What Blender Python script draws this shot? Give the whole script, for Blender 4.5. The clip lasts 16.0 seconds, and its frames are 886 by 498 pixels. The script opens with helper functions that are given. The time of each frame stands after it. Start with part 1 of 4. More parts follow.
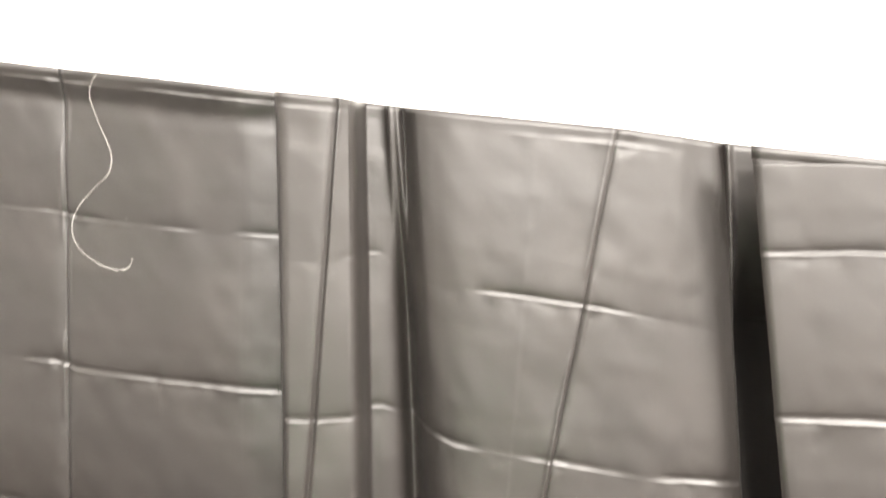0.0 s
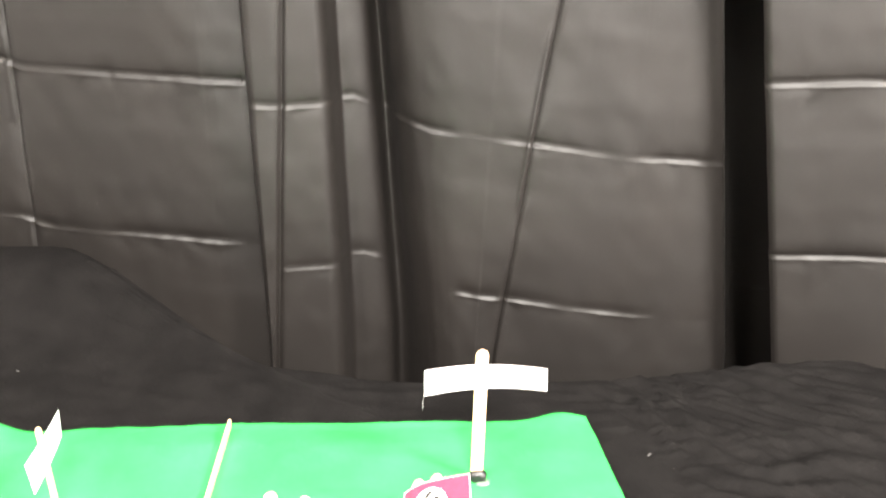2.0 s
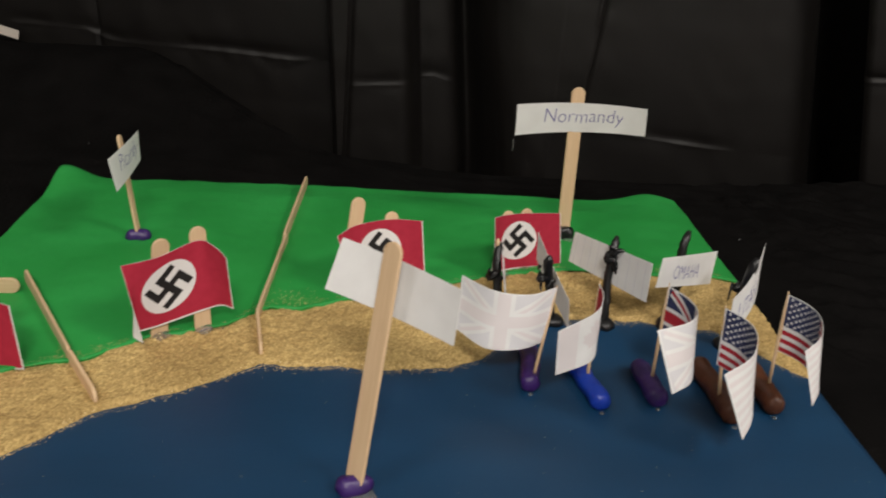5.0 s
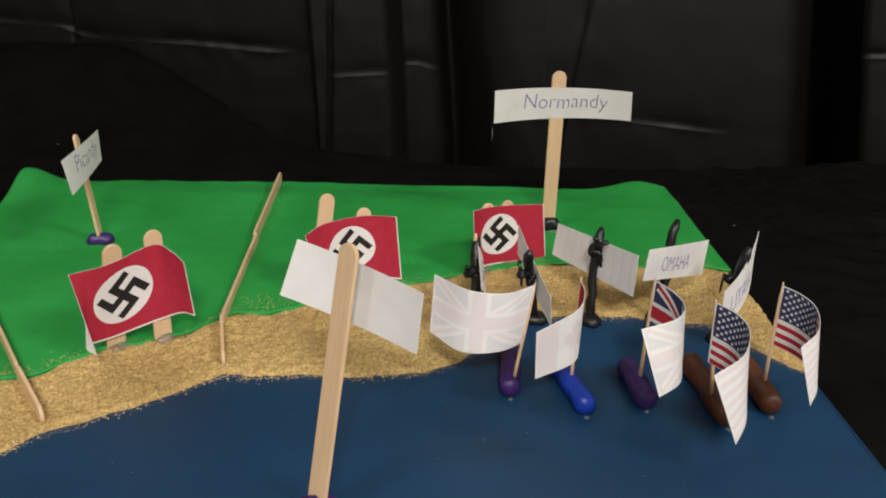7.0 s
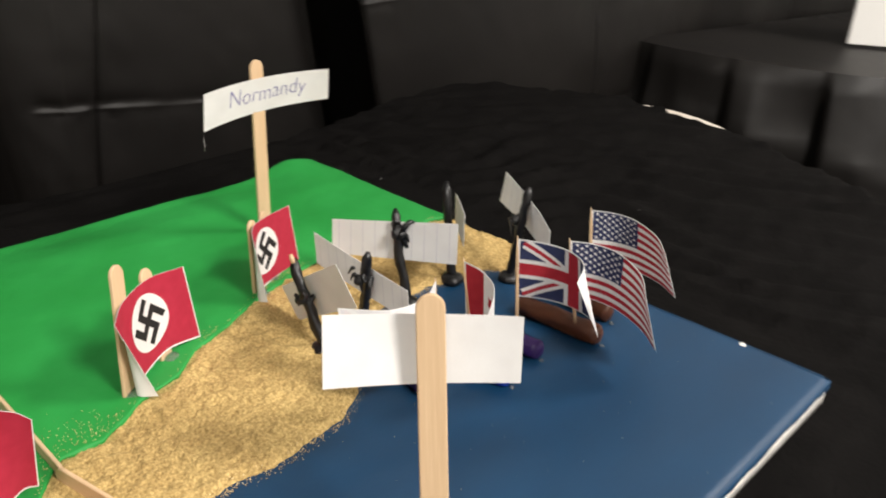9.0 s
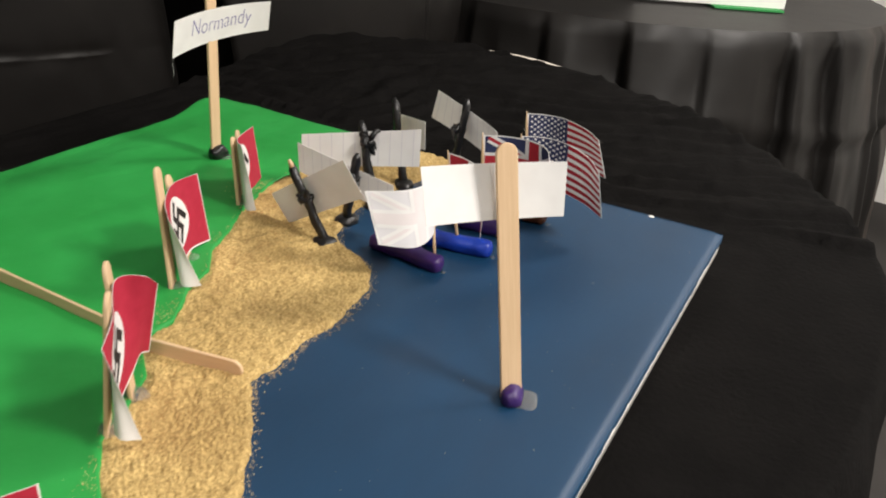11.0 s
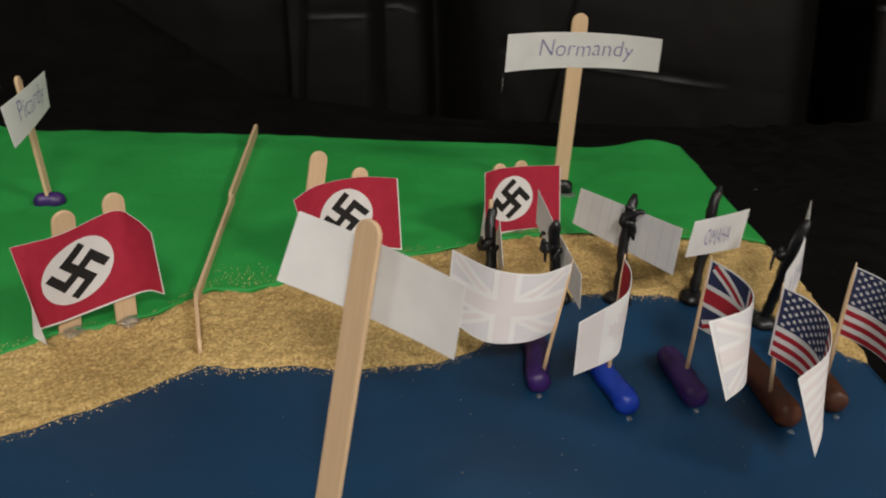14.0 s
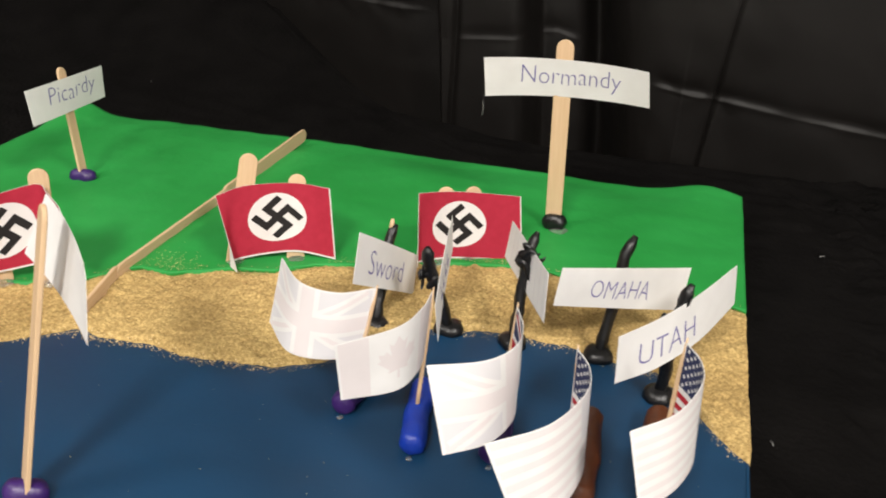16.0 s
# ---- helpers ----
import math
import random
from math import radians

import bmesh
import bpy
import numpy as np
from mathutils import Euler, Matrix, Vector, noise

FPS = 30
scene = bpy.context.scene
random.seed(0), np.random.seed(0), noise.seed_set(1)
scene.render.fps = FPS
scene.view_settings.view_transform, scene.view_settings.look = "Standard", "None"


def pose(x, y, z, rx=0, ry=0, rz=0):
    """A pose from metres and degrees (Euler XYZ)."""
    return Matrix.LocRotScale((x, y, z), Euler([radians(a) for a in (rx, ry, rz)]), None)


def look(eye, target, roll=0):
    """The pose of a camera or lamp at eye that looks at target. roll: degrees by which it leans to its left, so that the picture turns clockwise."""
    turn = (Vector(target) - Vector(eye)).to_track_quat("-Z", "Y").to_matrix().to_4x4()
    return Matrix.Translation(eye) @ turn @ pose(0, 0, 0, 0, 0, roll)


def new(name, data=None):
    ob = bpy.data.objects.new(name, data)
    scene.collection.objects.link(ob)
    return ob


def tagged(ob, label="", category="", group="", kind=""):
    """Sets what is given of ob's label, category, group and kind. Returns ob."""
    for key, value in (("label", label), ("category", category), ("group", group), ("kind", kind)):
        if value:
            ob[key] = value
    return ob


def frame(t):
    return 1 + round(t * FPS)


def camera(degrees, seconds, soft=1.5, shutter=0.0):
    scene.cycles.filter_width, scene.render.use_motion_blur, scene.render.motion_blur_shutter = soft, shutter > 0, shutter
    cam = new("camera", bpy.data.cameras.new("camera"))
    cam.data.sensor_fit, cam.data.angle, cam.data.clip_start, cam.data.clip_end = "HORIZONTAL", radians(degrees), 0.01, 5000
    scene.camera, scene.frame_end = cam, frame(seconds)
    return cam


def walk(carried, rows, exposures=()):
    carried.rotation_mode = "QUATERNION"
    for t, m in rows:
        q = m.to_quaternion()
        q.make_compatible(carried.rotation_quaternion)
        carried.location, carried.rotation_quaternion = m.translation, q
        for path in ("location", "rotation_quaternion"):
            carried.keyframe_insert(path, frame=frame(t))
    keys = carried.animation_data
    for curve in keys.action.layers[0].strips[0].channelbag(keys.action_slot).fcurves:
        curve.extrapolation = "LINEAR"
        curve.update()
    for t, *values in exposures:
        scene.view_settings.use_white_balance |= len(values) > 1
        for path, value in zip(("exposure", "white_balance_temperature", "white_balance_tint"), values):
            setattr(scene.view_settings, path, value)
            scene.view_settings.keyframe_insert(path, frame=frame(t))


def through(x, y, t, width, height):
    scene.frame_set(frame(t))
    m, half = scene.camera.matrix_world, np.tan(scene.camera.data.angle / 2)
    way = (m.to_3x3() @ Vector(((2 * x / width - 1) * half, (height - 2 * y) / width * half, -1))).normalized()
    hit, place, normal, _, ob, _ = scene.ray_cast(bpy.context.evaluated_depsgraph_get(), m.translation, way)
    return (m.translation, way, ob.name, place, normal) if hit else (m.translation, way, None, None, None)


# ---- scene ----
cam = camera(54.5, 16.0, soft=1.9, shutter=0.4)
PATH = [
    (0, (0.109, -0.266, 0.599), (0.256, 1.711, 0.333), 4.5),
    (0.5, (0.103, -0.258, 0.546), (0.278, 1.696, 0.159), 4.7),
    (1, (0.106, -0.253, 0.511), (0.289, 1.678, 0.024), 3.7),
    (1.5, (0.112, -0.251, 0.461), (0.322, 1.648, -0.131), 3.1),
    (2, (0.114, -0.246, 0.432), (0.352, 1.614, -0.261), 3.7),
    (2.5, (0.112, -0.249, 0.388), (0.354, 1.584, -0.375), 4.2),
    (3, (0.105, -0.252, 0.355), (0.336, 1.559, -0.462), 4.5),
    (3.5, (0.103, -0.248, 0.326), (0.331, 1.542, -0.536), 4.9),
    (4, (0.108, -0.251, 0.301), (0.333, 1.525, -0.591), 5.0),
    (4.5, (0.104, -0.261, 0.284), (0.302, 1.529, -0.585), 4.8),
    (5, (0.084, -0.273, 0.27), (0.236, 1.545, -0.55), 4.9),
    (5.2, (0.075, -0.275, 0.264), (0.214, 1.547, -0.548), 4.9),
    (7.3, (0.105, -0.243, 0.261), (0.269, 1.563, -0.583), 2.7),
    (7.5, (0.094, -0.244, 0.259), (0.382, 1.548, -0.579), 3.0),
    (8, (0.027, -0.229, 0.247), (0.696, 1.472, -0.565), 3.4),
    (8.5, (-0.035, -0.147, 0.249), (1.018, 1.331, -0.591), 3.4),
    (9, (-0.102, -0.102, 0.255), (1.267, 1.086, -0.59), 3.6),
    (9.2, (-0.127, -0.083, 0.255), (1.338, 0.975, -0.601), 3.8),
    (11.3, (-0.266, -0.059, 0.231), (1.375, 0.7, -0.624), 5.8),
    (11.5, (-0.279, -0.07, 0.237), (1.334, 0.737, -0.627), 5.8),
    (12, (-0.249, -0.098, 0.262), (1.244, 0.932, -0.581), 5.3),
    (12.5, (-0.167, -0.173, 0.272), (1.032, 1.186, -0.575), 5.2),
    (13, (-0.091, -0.213, 0.271), (0.812, 1.343, -0.602), 5.7),
    (13.5, (0.005, -0.197, 0.248), (0.599, 1.491, -0.645), 5.8),
    (14, (0.081, -0.175, 0.238), (0.326, 1.577, -0.695), 5.3),
    (14.5, (0.159, -0.161, 0.239), (0.097, 1.591, -0.724), 4.4),
    (15, (0.226, -0.154, 0.249), (-0.061, 1.578, -0.71), 3.9),
    (15.5, (0.265, -0.153, 0.249), (-0.139, 1.563, -0.693), 2.9),
    (16, (0.295, -0.151, 0.247), (-0.169, 1.56, -0.681), 2.7),
]
EXPOSURES = [(0, 4.50), (0.6, 4.60), (1.2, 4.62), (1.8, 3.95), (2.2, 3.55), (2.6, 2.95), (3.0, 1.6), (3.4, 0.95), (3.9, 0.32), (4.3, 0.02), (5.2, -0.12), (7.3, 0.05), (8.0, 0.42),
             (8.5, 1.22), (9.0, 0.7), (9.2, 0.62), (11.3, 0.60), (12.0, 0.50), (12.5, 0.75), (13.0, 0.3), (13.5, 0.1), (14.0, -0.32), (14.5, -0.28), (15.0, -0.22), (15.5, 0.15), (16.0, 0.55)]
walk(cam, [(t, look(eye, target, roll)) for t, eye, target, roll in PATH], EXPOSURES)

# ---- light: two rows of ceiling panels behind the viewer, and a dim room ----
world = bpy.data.worlds.new("room_air")
scene.world = world
world.use_nodes = True
world.node_tree.nodes["Background"].inputs["Color"].default_value = (1.0, 0.95, 0.88, 1)
world.node_tree.nodes["Background"].inputs["Strength"].default_value = 0.05


def ceiling_lamp(x, y, z, sx, sy, watts, target):
    data = bpy.data.lights.new("ceiling_lamp", "AREA")
    data.shape, data.size, data.size_y, data.energy = "RECTANGLE", sx, sy, watts
    data.color = (1.0, 0.94, 0.88)
    ob = new("ceiling_lamp", data)
    ob.matrix_world = look((x, y, z), target)
    return ob


ceiling_lamp(0.12, -1.62, 1.70, 0.50, 0.40, 52, (0.12, -1.62, 0))
ceiling_lamp(1.60, -0.85, 1.70, 0.50, 0.50, 36, (1.60, -0.85, 0))
ceiling_lamp(-0.95, -0.55, 1.70, 0.60, 0.30, 11, (-0.95, -0.55, 0))

# ---- materials ----
def material(name, build):
    m = bpy.data.materials.new(name)
    m.use_nodes = True
    nt = m.node_tree
    build(nt, nt.nodes["Principled BSDF"])
    return m


def node(nt, kind, **inputs):
    n = nt.nodes.new(kind)
    for key, value in inputs.items():
        n.inputs[key.replace("_", " ")].default_value = value
    return n


def mottled(nt, bsdf, dark, light, scale, detail=6.0, stretch=(1, 1, 1), low=0.3, high=0.7, coords="Object"):
    tex = nt.nodes.new("ShaderNodeTexCoord")
    mp = nt.nodes.new("ShaderNodeMapping")
    mp.inputs["Scale"].default_value = stretch
    nt.links.new(tex.outputs[coords], mp.inputs["Vector"])
    noi = node(nt, "ShaderNodeTexNoise", Scale=scale, Detail=detail)
    nt.links.new(mp.outputs["Vector"], noi.inputs["Vector"])
    ramp = nt.nodes.new("ShaderNodeValToRGB")
    ramp.color_ramp.elements[0].position, ramp.color_ramp.elements[1].position = low, high
    ramp.color_ramp.elements[0].color, ramp.color_ramp.elements[1].color = (*dark, 1), (*light, 1)
    nt.links.new(noi.outputs["Fac"], ramp.inputs["Fac"])
    nt.links.new(ramp.outputs["Color"], bsdf.inputs["Base Color"])
    return mp, noi, ramp


def bumped(nt, bsdf, mp, scale, strength, distance, detail=4.0):
    noi = node(nt, "ShaderNodeTexNoise", Scale=scale, Detail=detail)
    nt.links.new(mp.outputs["Vector"], noi.inputs["Vector"])
    b = node(nt, "ShaderNodeBump", Strength=strength, Distance=distance)
    nt.links.new(noi.outputs["Fac"], b.inputs["Height"])
    nt.links.new(b.outputs["Normal"], bsdf.inputs["Normal"])
    return b


def simple(dark, light, scale, rough, bump=None, stretch=(1, 1, 1), spec=0.5, low=0.3, high=0.7, coat=0.0):
    def build(nt, bsdf):
        mp, noi, ramp = mottled(nt, bsdf, dark, light, scale, stretch=stretch, low=low, high=high)
        bsdf.inputs["Roughness"].default_value = rough
        bsdf.inputs["Specular IOR Level"].default_value = spec
        bsdf.inputs["Coat Weight"].default_value = coat
        if bump:
            bumped(nt, bsdf, mp, *bump)
    return build


def paper_like(dark, light, scale, through):
    """Thin paper: part of the light passes through the sheet."""
    def build(nt, bsdf):
        mp, noi, ramp = mottled(nt, bsdf, dark, light, scale)
        bsdf.inputs["Roughness"].default_value = 0.75
        bsdf.inputs["Specular IOR Level"].default_value = 0.25
        bumped(nt, bsdf, mp, 900, 0.15, 0.0003)
        tr = nt.nodes.new("ShaderNodeBsdfTranslucent")
        nt.links.new(ramp.outputs["Color"], tr.inputs["Color"])
        mix = nt.nodes.new("ShaderNodeMixShader")
        mix.inputs["Fac"].default_value = through
        nt.links.new(bsdf.outputs["BSDF"], mix.inputs[1])
        nt.links.new(tr.outputs["BSDF"], mix.inputs[2])
        nt.links.new(mix.outputs["Shader"], nt.nodes["Material Output"].inputs["Surface"])
    return build


def wood_build(nt, bsdf):
    mp, noi, ramp = mottled(nt, bsdf, (0.59, 0.405, 0.235), (0.66, 0.47, 0.285), 60, stretch=(14, 14, 0.6), low=0.3, high=0.7)
    info = nt.nodes.new("ShaderNodeObjectInfo")
    hsv = nt.nodes.new("ShaderNodeHueSaturation")
    mr = node(nt, "ShaderNodeMapRange", To_Min=0.9, To_Max=1.08)
    nt.links.new(info.outputs["Random"], mr.inputs["Value"])
    nt.links.new(mr.outputs["Result"], hsv.inputs["Value"])
    nt.links.new(ramp.outputs["Color"], hsv.inputs["Color"])
    nt.links.new(hsv.outputs["Color"], bsdf.inputs["Base Color"])
    bsdf.inputs["Roughness"].default_value = 0.6
    bumped(nt, bsdf, mp, 90, 0.25, 0.0003)


def sand_build(nt, bsdf):
    mp, noi, ramp = mottled(nt, bsdf, (0.28, 0.18, 0.054), (0.68, 0.49, 0.195), 620, detail=5, low=0.28, high=0.68)
    big = node(nt, "ShaderNodeTexNoise", Scale=28.0, Detail=3.0)
    nt.links.new(mp.outputs["Vector"], big.inputs["Vector"])
    mix = nt.nodes.new("ShaderNodeMixRGB")
    mix.blend_type = "MULTIPLY"
    mix.inputs["Fac"].default_value = 0.6
    r2 = nt.nodes.new("ShaderNodeValToRGB")
    r2.color_ramp.elements[0].position, r2.color_ramp.elements[1].position = 0.35, 0.65
    r2.color_ramp.elements[0].color, r2.color_ramp.elements[1].color = (0.64, 0.58, 0.50, 1), (1, 1, 1, 1)
    nt.links.new(big.outputs["Fac"], r2.inputs["Fac"])
    nt.links.new(ramp.outputs["Color"], mix.inputs["Color1"])
    nt.links.new(r2.outputs["Color"], mix.inputs["Color2"])
    nt.links.new(mix.outputs["Color"], bsdf.inputs["Base Color"])
    bsdf.inputs["Roughness"].default_value = 0.85
    bumped(nt, bsdf, mp, 900, 0.7, 0.0010, detail=2)


def grain_build(nt, bsdf):
    geo = nt.nodes.new("ShaderNodeNewGeometry")
    ramp = nt.nodes.new("ShaderNodeValToRGB")
    ramp.color_ramp.elements[0].color, ramp.color_ramp.elements[1].color = (0.17, 0.095, 0.035, 1), (0.76, 0.59, 0.30, 1)
    mid = ramp.color_ramp.elements.new(0.22)
    mid.color = (0.50, 0.33, 0.12, 1)
    nt.links.new(geo.outputs["Random Per Island"], ramp.inputs["Fac"])
    nt.links.new(ramp.outputs["Color"], bsdf.inputs["Base Color"])
    bsdf.inputs["Roughness"].default_value = 0.6


def green_build(nt, bsdf):
    mp, noi, ramp = mottled(nt, bsdf, (0.013, 0.225, 0.036), (0.023, 0.300, 0.058), 14, low=0.3, high=0.7)
    bsdf.inputs["Roughness"].default_value = 0.55
    bsdf.inputs["Specular IOR Level"].default_value = 0.35
    bumped(nt, bsdf, mp, 130, 0.25, 0.0012)


def sea_build(nt, bsdf):
    mp, noi, ramp = mottled(nt, bsdf, (0.0024, 0.0280, 0.070), (0.0034, 0.0370, 0.092), 9, stretch=(1, 3, 1))
    bsdf.inputs["Roughness"].default_value = 0.48
    bsdf.inputs["Specular IOR Level"].default_value = 0.42
    bumped(nt, bsdf, mp, 160, 0.12, 0.0006)


def plastic_build(nt, bsdf):
    mp, noi, ramp = mottled(nt, bsdf, (0.0046, 0.0038, 0.0033), (0.0071, 0.0059, 0.0051), 6)
    bsdf.inputs["Roughness"].default_value = 0.50
    bsdf.inputs["Specular IOR Level"].default_value = 0.30
    n1 = node(nt, "ShaderNodeTexNoise", Scale=14.0, Detail=7.0)
    nt.links.new(mp.outputs["Vector"], n1.inputs["Vector"])
    b = node(nt, "ShaderNodeBump", Strength=0.2, Distance=0.005)
    nt.links.new(n1.outputs["Fac"], b.inputs["Height"])
    nt.links.new(b.outputs["Normal"], bsdf.inputs["Normal"])


def cloth_build(nt, bsdf):
    mp, noi, ramp = mottled(nt, bsdf, (0.0032, 0.0029, 0.0028), (0.0054, 0.0049, 0.0047), 30)
    bsdf.inputs["Roughness"].default_value = 0.85
    bsdf.inputs["Specular IOR Level"].default_value = 0.04
    bumped(nt, bsdf, mp, 240, 0.5, 0.002)


def glue_build(nt, bsdf):
    bsdf.inputs["Base Color"].default_value = (0.9, 0.9, 0.86, 1)
    bsdf.inputs["Roughness"].default_value = 0.12
    bsdf.inputs["Transmission Weight"].default_value = 0.9
    bsdf.inputs["IOR"].default_value = 1.45


WOOD = material("birch_wood", wood_build)
PAPER = material("white_paper", paper_like((0.80, 0.79, 0.775), (0.87, 0.865, 0.85), 60, 0.2))
INK_RED = material("printed_red", paper_like((0.37, 0.018, 0.042), (0.42, 0.024, 0.052), 200, 0.06))
INK_BRIGHT_RED = material("printed_bright_red", paper_like((0.40, 0.02, 0.035), (0.46, 0.03, 0.045), 200, 0.12))
INK_BLACK = material("printed_black", paper_like((0.012, 0.011, 0.011), (0.02, 0.018, 0.018), 200, 0.05))
INK_NAVY = material("printed_navy", paper_like((0.026, 0.034, 0.090), (0.036, 0.046, 0.115), 200, 0.1))
GHOST_RED = material("red_showing_through", paper_like((0.765, 0.715, 0.71), (0.81, 0.755, 0.75), 60, 0.2))
GHOST_NAVY = material("navy_showing_through", paper_like((0.715, 0.705, 0.72), (0.755, 0.745, 0.76), 60, 0.2))
INK_PEN = material("pen_ink", simple((0.13, 0.12, 0.30), (0.22, 0.20, 0.42), 300, 0.7))
INK_RULE = material("ruled_line", simple((0.68, 0.67, 0.69), (0.75, 0.74, 0.76), 300, 0.8))
SAND = material("glued_sand", sand_build)
GRAIN = material("sand_grains", grain_build)
GREEN = material("green_paint", green_build)
SEA = material("blue_paint", sea_build)
CANVAS = material("bare_canvas", simple((0.60, 0.58, 0.54), (0.76, 0.74, 0.70), 90, 0.85, (700, 0.4, 0.0008)))
PLASTIC = material("black_plastic", plastic_build)
CLOTH = material("black_cloth", cloth_build)
CLAY_BLACK = material("black_clay", simple((0.003, 0.003, 0.0035), (0.007, 0.007, 0.0075), 80, 0.36, (260, 0.5, 0.0012)))
CLAY_PURPLE = material("purple_clay", simple((0.022, 0.006, 0.075), (0.042, 0.012, 0.125), 80, 0.4, (220, 0.4, 0.0012)))
CLAY_BLUE = material("blue_clay", simple((0.004, 0.028, 0.30), (0.006, 0.042, 0.38), 80, 0.4, (220, 0.4, 0.0012)))
CLAY_BROWN = material("brown_clay", simple((0.0648, 0.0175, 0.0045), (0.1080, 0.0297, 0.0081), 80, 0.45, (220, 0.4, 0.0012)))
GLUE = material("clear_glue", glue_build)
WALL = material("white_wall_paint", simple((0.78, 0.77, 0.74), (0.84, 0.83, 0.80), 3, 0.7, (120, 0.1, 0.001)))
SEAM = material("panel_seam", simple((0.40, 0.38, 0.34), (0.5, 0.48, 0.45), 10, 0.8))
CEILING = material("ceiling_tile", simple((0.70, 0.69, 0.66), (0.80, 0.79, 0.76), 8, 0.9, (300, 0.3, 0.002)))
FLOOR = material("floor_tile", simple((0.008, 0.006, 0.005), (0.014, 0.011, 0.009), 5, 0.7))
LAMINATE = material("beige_laminate", simple((0.62, 0.55, 0.47), (0.70, 0.63, 0.55), 30, 0.5))
STRING = material("white_thread", simple((0.42, 0.42, 0.40), (0.55, 0.55, 0.53), 50, 0.7))
CARD_GREEN = material("green_card", simple((0.02, 0.22, 0.05), (0.03, 0.28, 0.07), 20, 0.7))
ORANGE_WOOD = material("orange_wood", simple((0.45, 0.20, 0.07), (0.55, 0.27, 0.10), 20, 0.5, stretch=(1, 1, 6)))


# ---- building helpers ----
def link_mesh(name, bm, mat, parent=None, smooth=True):
    me = bpy.data.meshes.new(name)
    bm.normal_update()
    bm.to_mesh(me)
    bm.free()
    if smooth:
        me.shade_smooth()
    me.materials.append(mat)
    ob = new(name, me)
    if parent is not None:
        ob.parent = parent
    return ob


def part(name, bm, mat, parent, label="", smooth=True):
    ob = link_mesh(name, bm, mat, parent, smooth)
    if label:
        ob["label"] = label
    return ob


def thing(name, label, category, group="", at=(0, 0, 0)):
    ob = tagged(new(name), label, category, group)
    ob.empty_display_size = 0.01
    ob.location = at
    return ob


def box(bm, lo, hi, m=None):
    vs = [bm.verts.new(Vector((x, y, z)) if m is None else m @ Vector((x, y, z))) for x in (lo[0], hi[0]) for y in (lo[1], hi[1]) for z in (lo[2], hi[2])]
    for f in ((0, 1, 3, 2), (4, 6, 7, 5), (0, 4, 5, 1), (2, 3, 7, 6), (0, 2, 6, 4), (1, 5, 7, 3)):
        bm.faces.new([vs[k] for k in f])
    return bm


def grid_mesh(bm, rows):
    """Quads over rows of points."""
    vs = [[bm.verts.new(p) for p in row] for row in rows]
    for a, b in zip(vs, vs[1:]):
        for k in range(len(a) - 1):
            bm.faces.new((a[k], a[k + 1], b[k + 1], b[k]))
    return vs


def smooth01(x):
    x = min(1.0, max(0.0, x))
    return x * x * (3 - 2 * x)


def along(table, x):
    """A value between the pairs of a small table, eased."""
    if x <= table[0][0]:
        return table[0][1]
    for (x0, y0), (x1, y1) in zip(table, table[1:]):
        if x <= x1:
            return y0 + (y1 - y0) * (x - x0) / (x1 - x0)
    return table[-1][1]


def wave(x, y, z, scale):
    return noise.noise(Vector((x * scale, y * scale, z * scale)))


def frame_from(base, top, facing):
    """Pose with z from base to top and y turned away from the facing direction."""
    z = (Vector(top) - Vector(base)).normalized()
    f = Vector(facing)
    y = -(f - z * f.dot(z)).normalized()
    x = y.cross(z)
    m = Matrix((x, y, z)).transposed().to_4x4()
    m.translation = Vector(base)
    return m


def stick_bm(length, width=0.0103, thick=0.0019, square_foot=False, seed=0):
    """A flat craft stick with round ends and softened edges, standing on its end."""
    bm = bmesh.new()
    r, pts = width / 2, []
    for k in range(13):
        a = math.pi * k / 12
        pts.append((r * math.cos(a), length - r + r * math.sin(a)))
    if square_foot:
        pts += [(-r, 0), (r, 0)]
    else:
        for k in range(13):
            a = math.pi + math.pi * k / 12
            pts.append((r * math.cos(a), r + r * math.sin(a)))
    mid = Vector((0, length / 2))
    e = 0.00035
    loops = []
    for y, inset in ((-thick / 2, e), (-thick / 2 + e, 0), (thick / 2 - e, 0), (thick / 2, e)):
        row = []
        for x, z in pts:
            s = 1 - inset / r
            row.append(bm.verts.new((x * s, y, mid.y + (z - mid.y) * (1 - inset / (length / 2)))))
        loops.append(row)
    n = len(pts)
    for a, b in zip(loops, loops[1:]):
        for k in range(n):
            bm.faces.new((a[k], a[(k + 1) % n], b[(k + 1) % n], b[k]))
    bm.faces.new(loops[0][::-1])
    bm.faces.new(loops[-1])
    bmesh.ops.recalc_face_normals(bm, faces=bm.faces)
    rng = random.Random(seed)
    bow = rng.uniform(-0.0007, 0.0007)
    for v in bm.verts:
        t = v.co.z / length
        v.co.y += bow * math.sin(math.pi * t)
    return bm


def craft_stick(parent, base, top, facing, length=None, name="craft_stick", sink=0.0, width=0.0103, label="", square=True, thick=0.0019):
    b, t = Vector(base), Vector(top)
    length = length or (t - b).length + sink
    ob = part(name, stick_bm(length, width, thick, square, seed=int(b.x * 1e5) & 1023), WOOD, parent, label, smooth=False)
    m = frame_from(b - (t - b).normalized() * sink, t, facing)
    ob.matrix_basis = m
    return ob


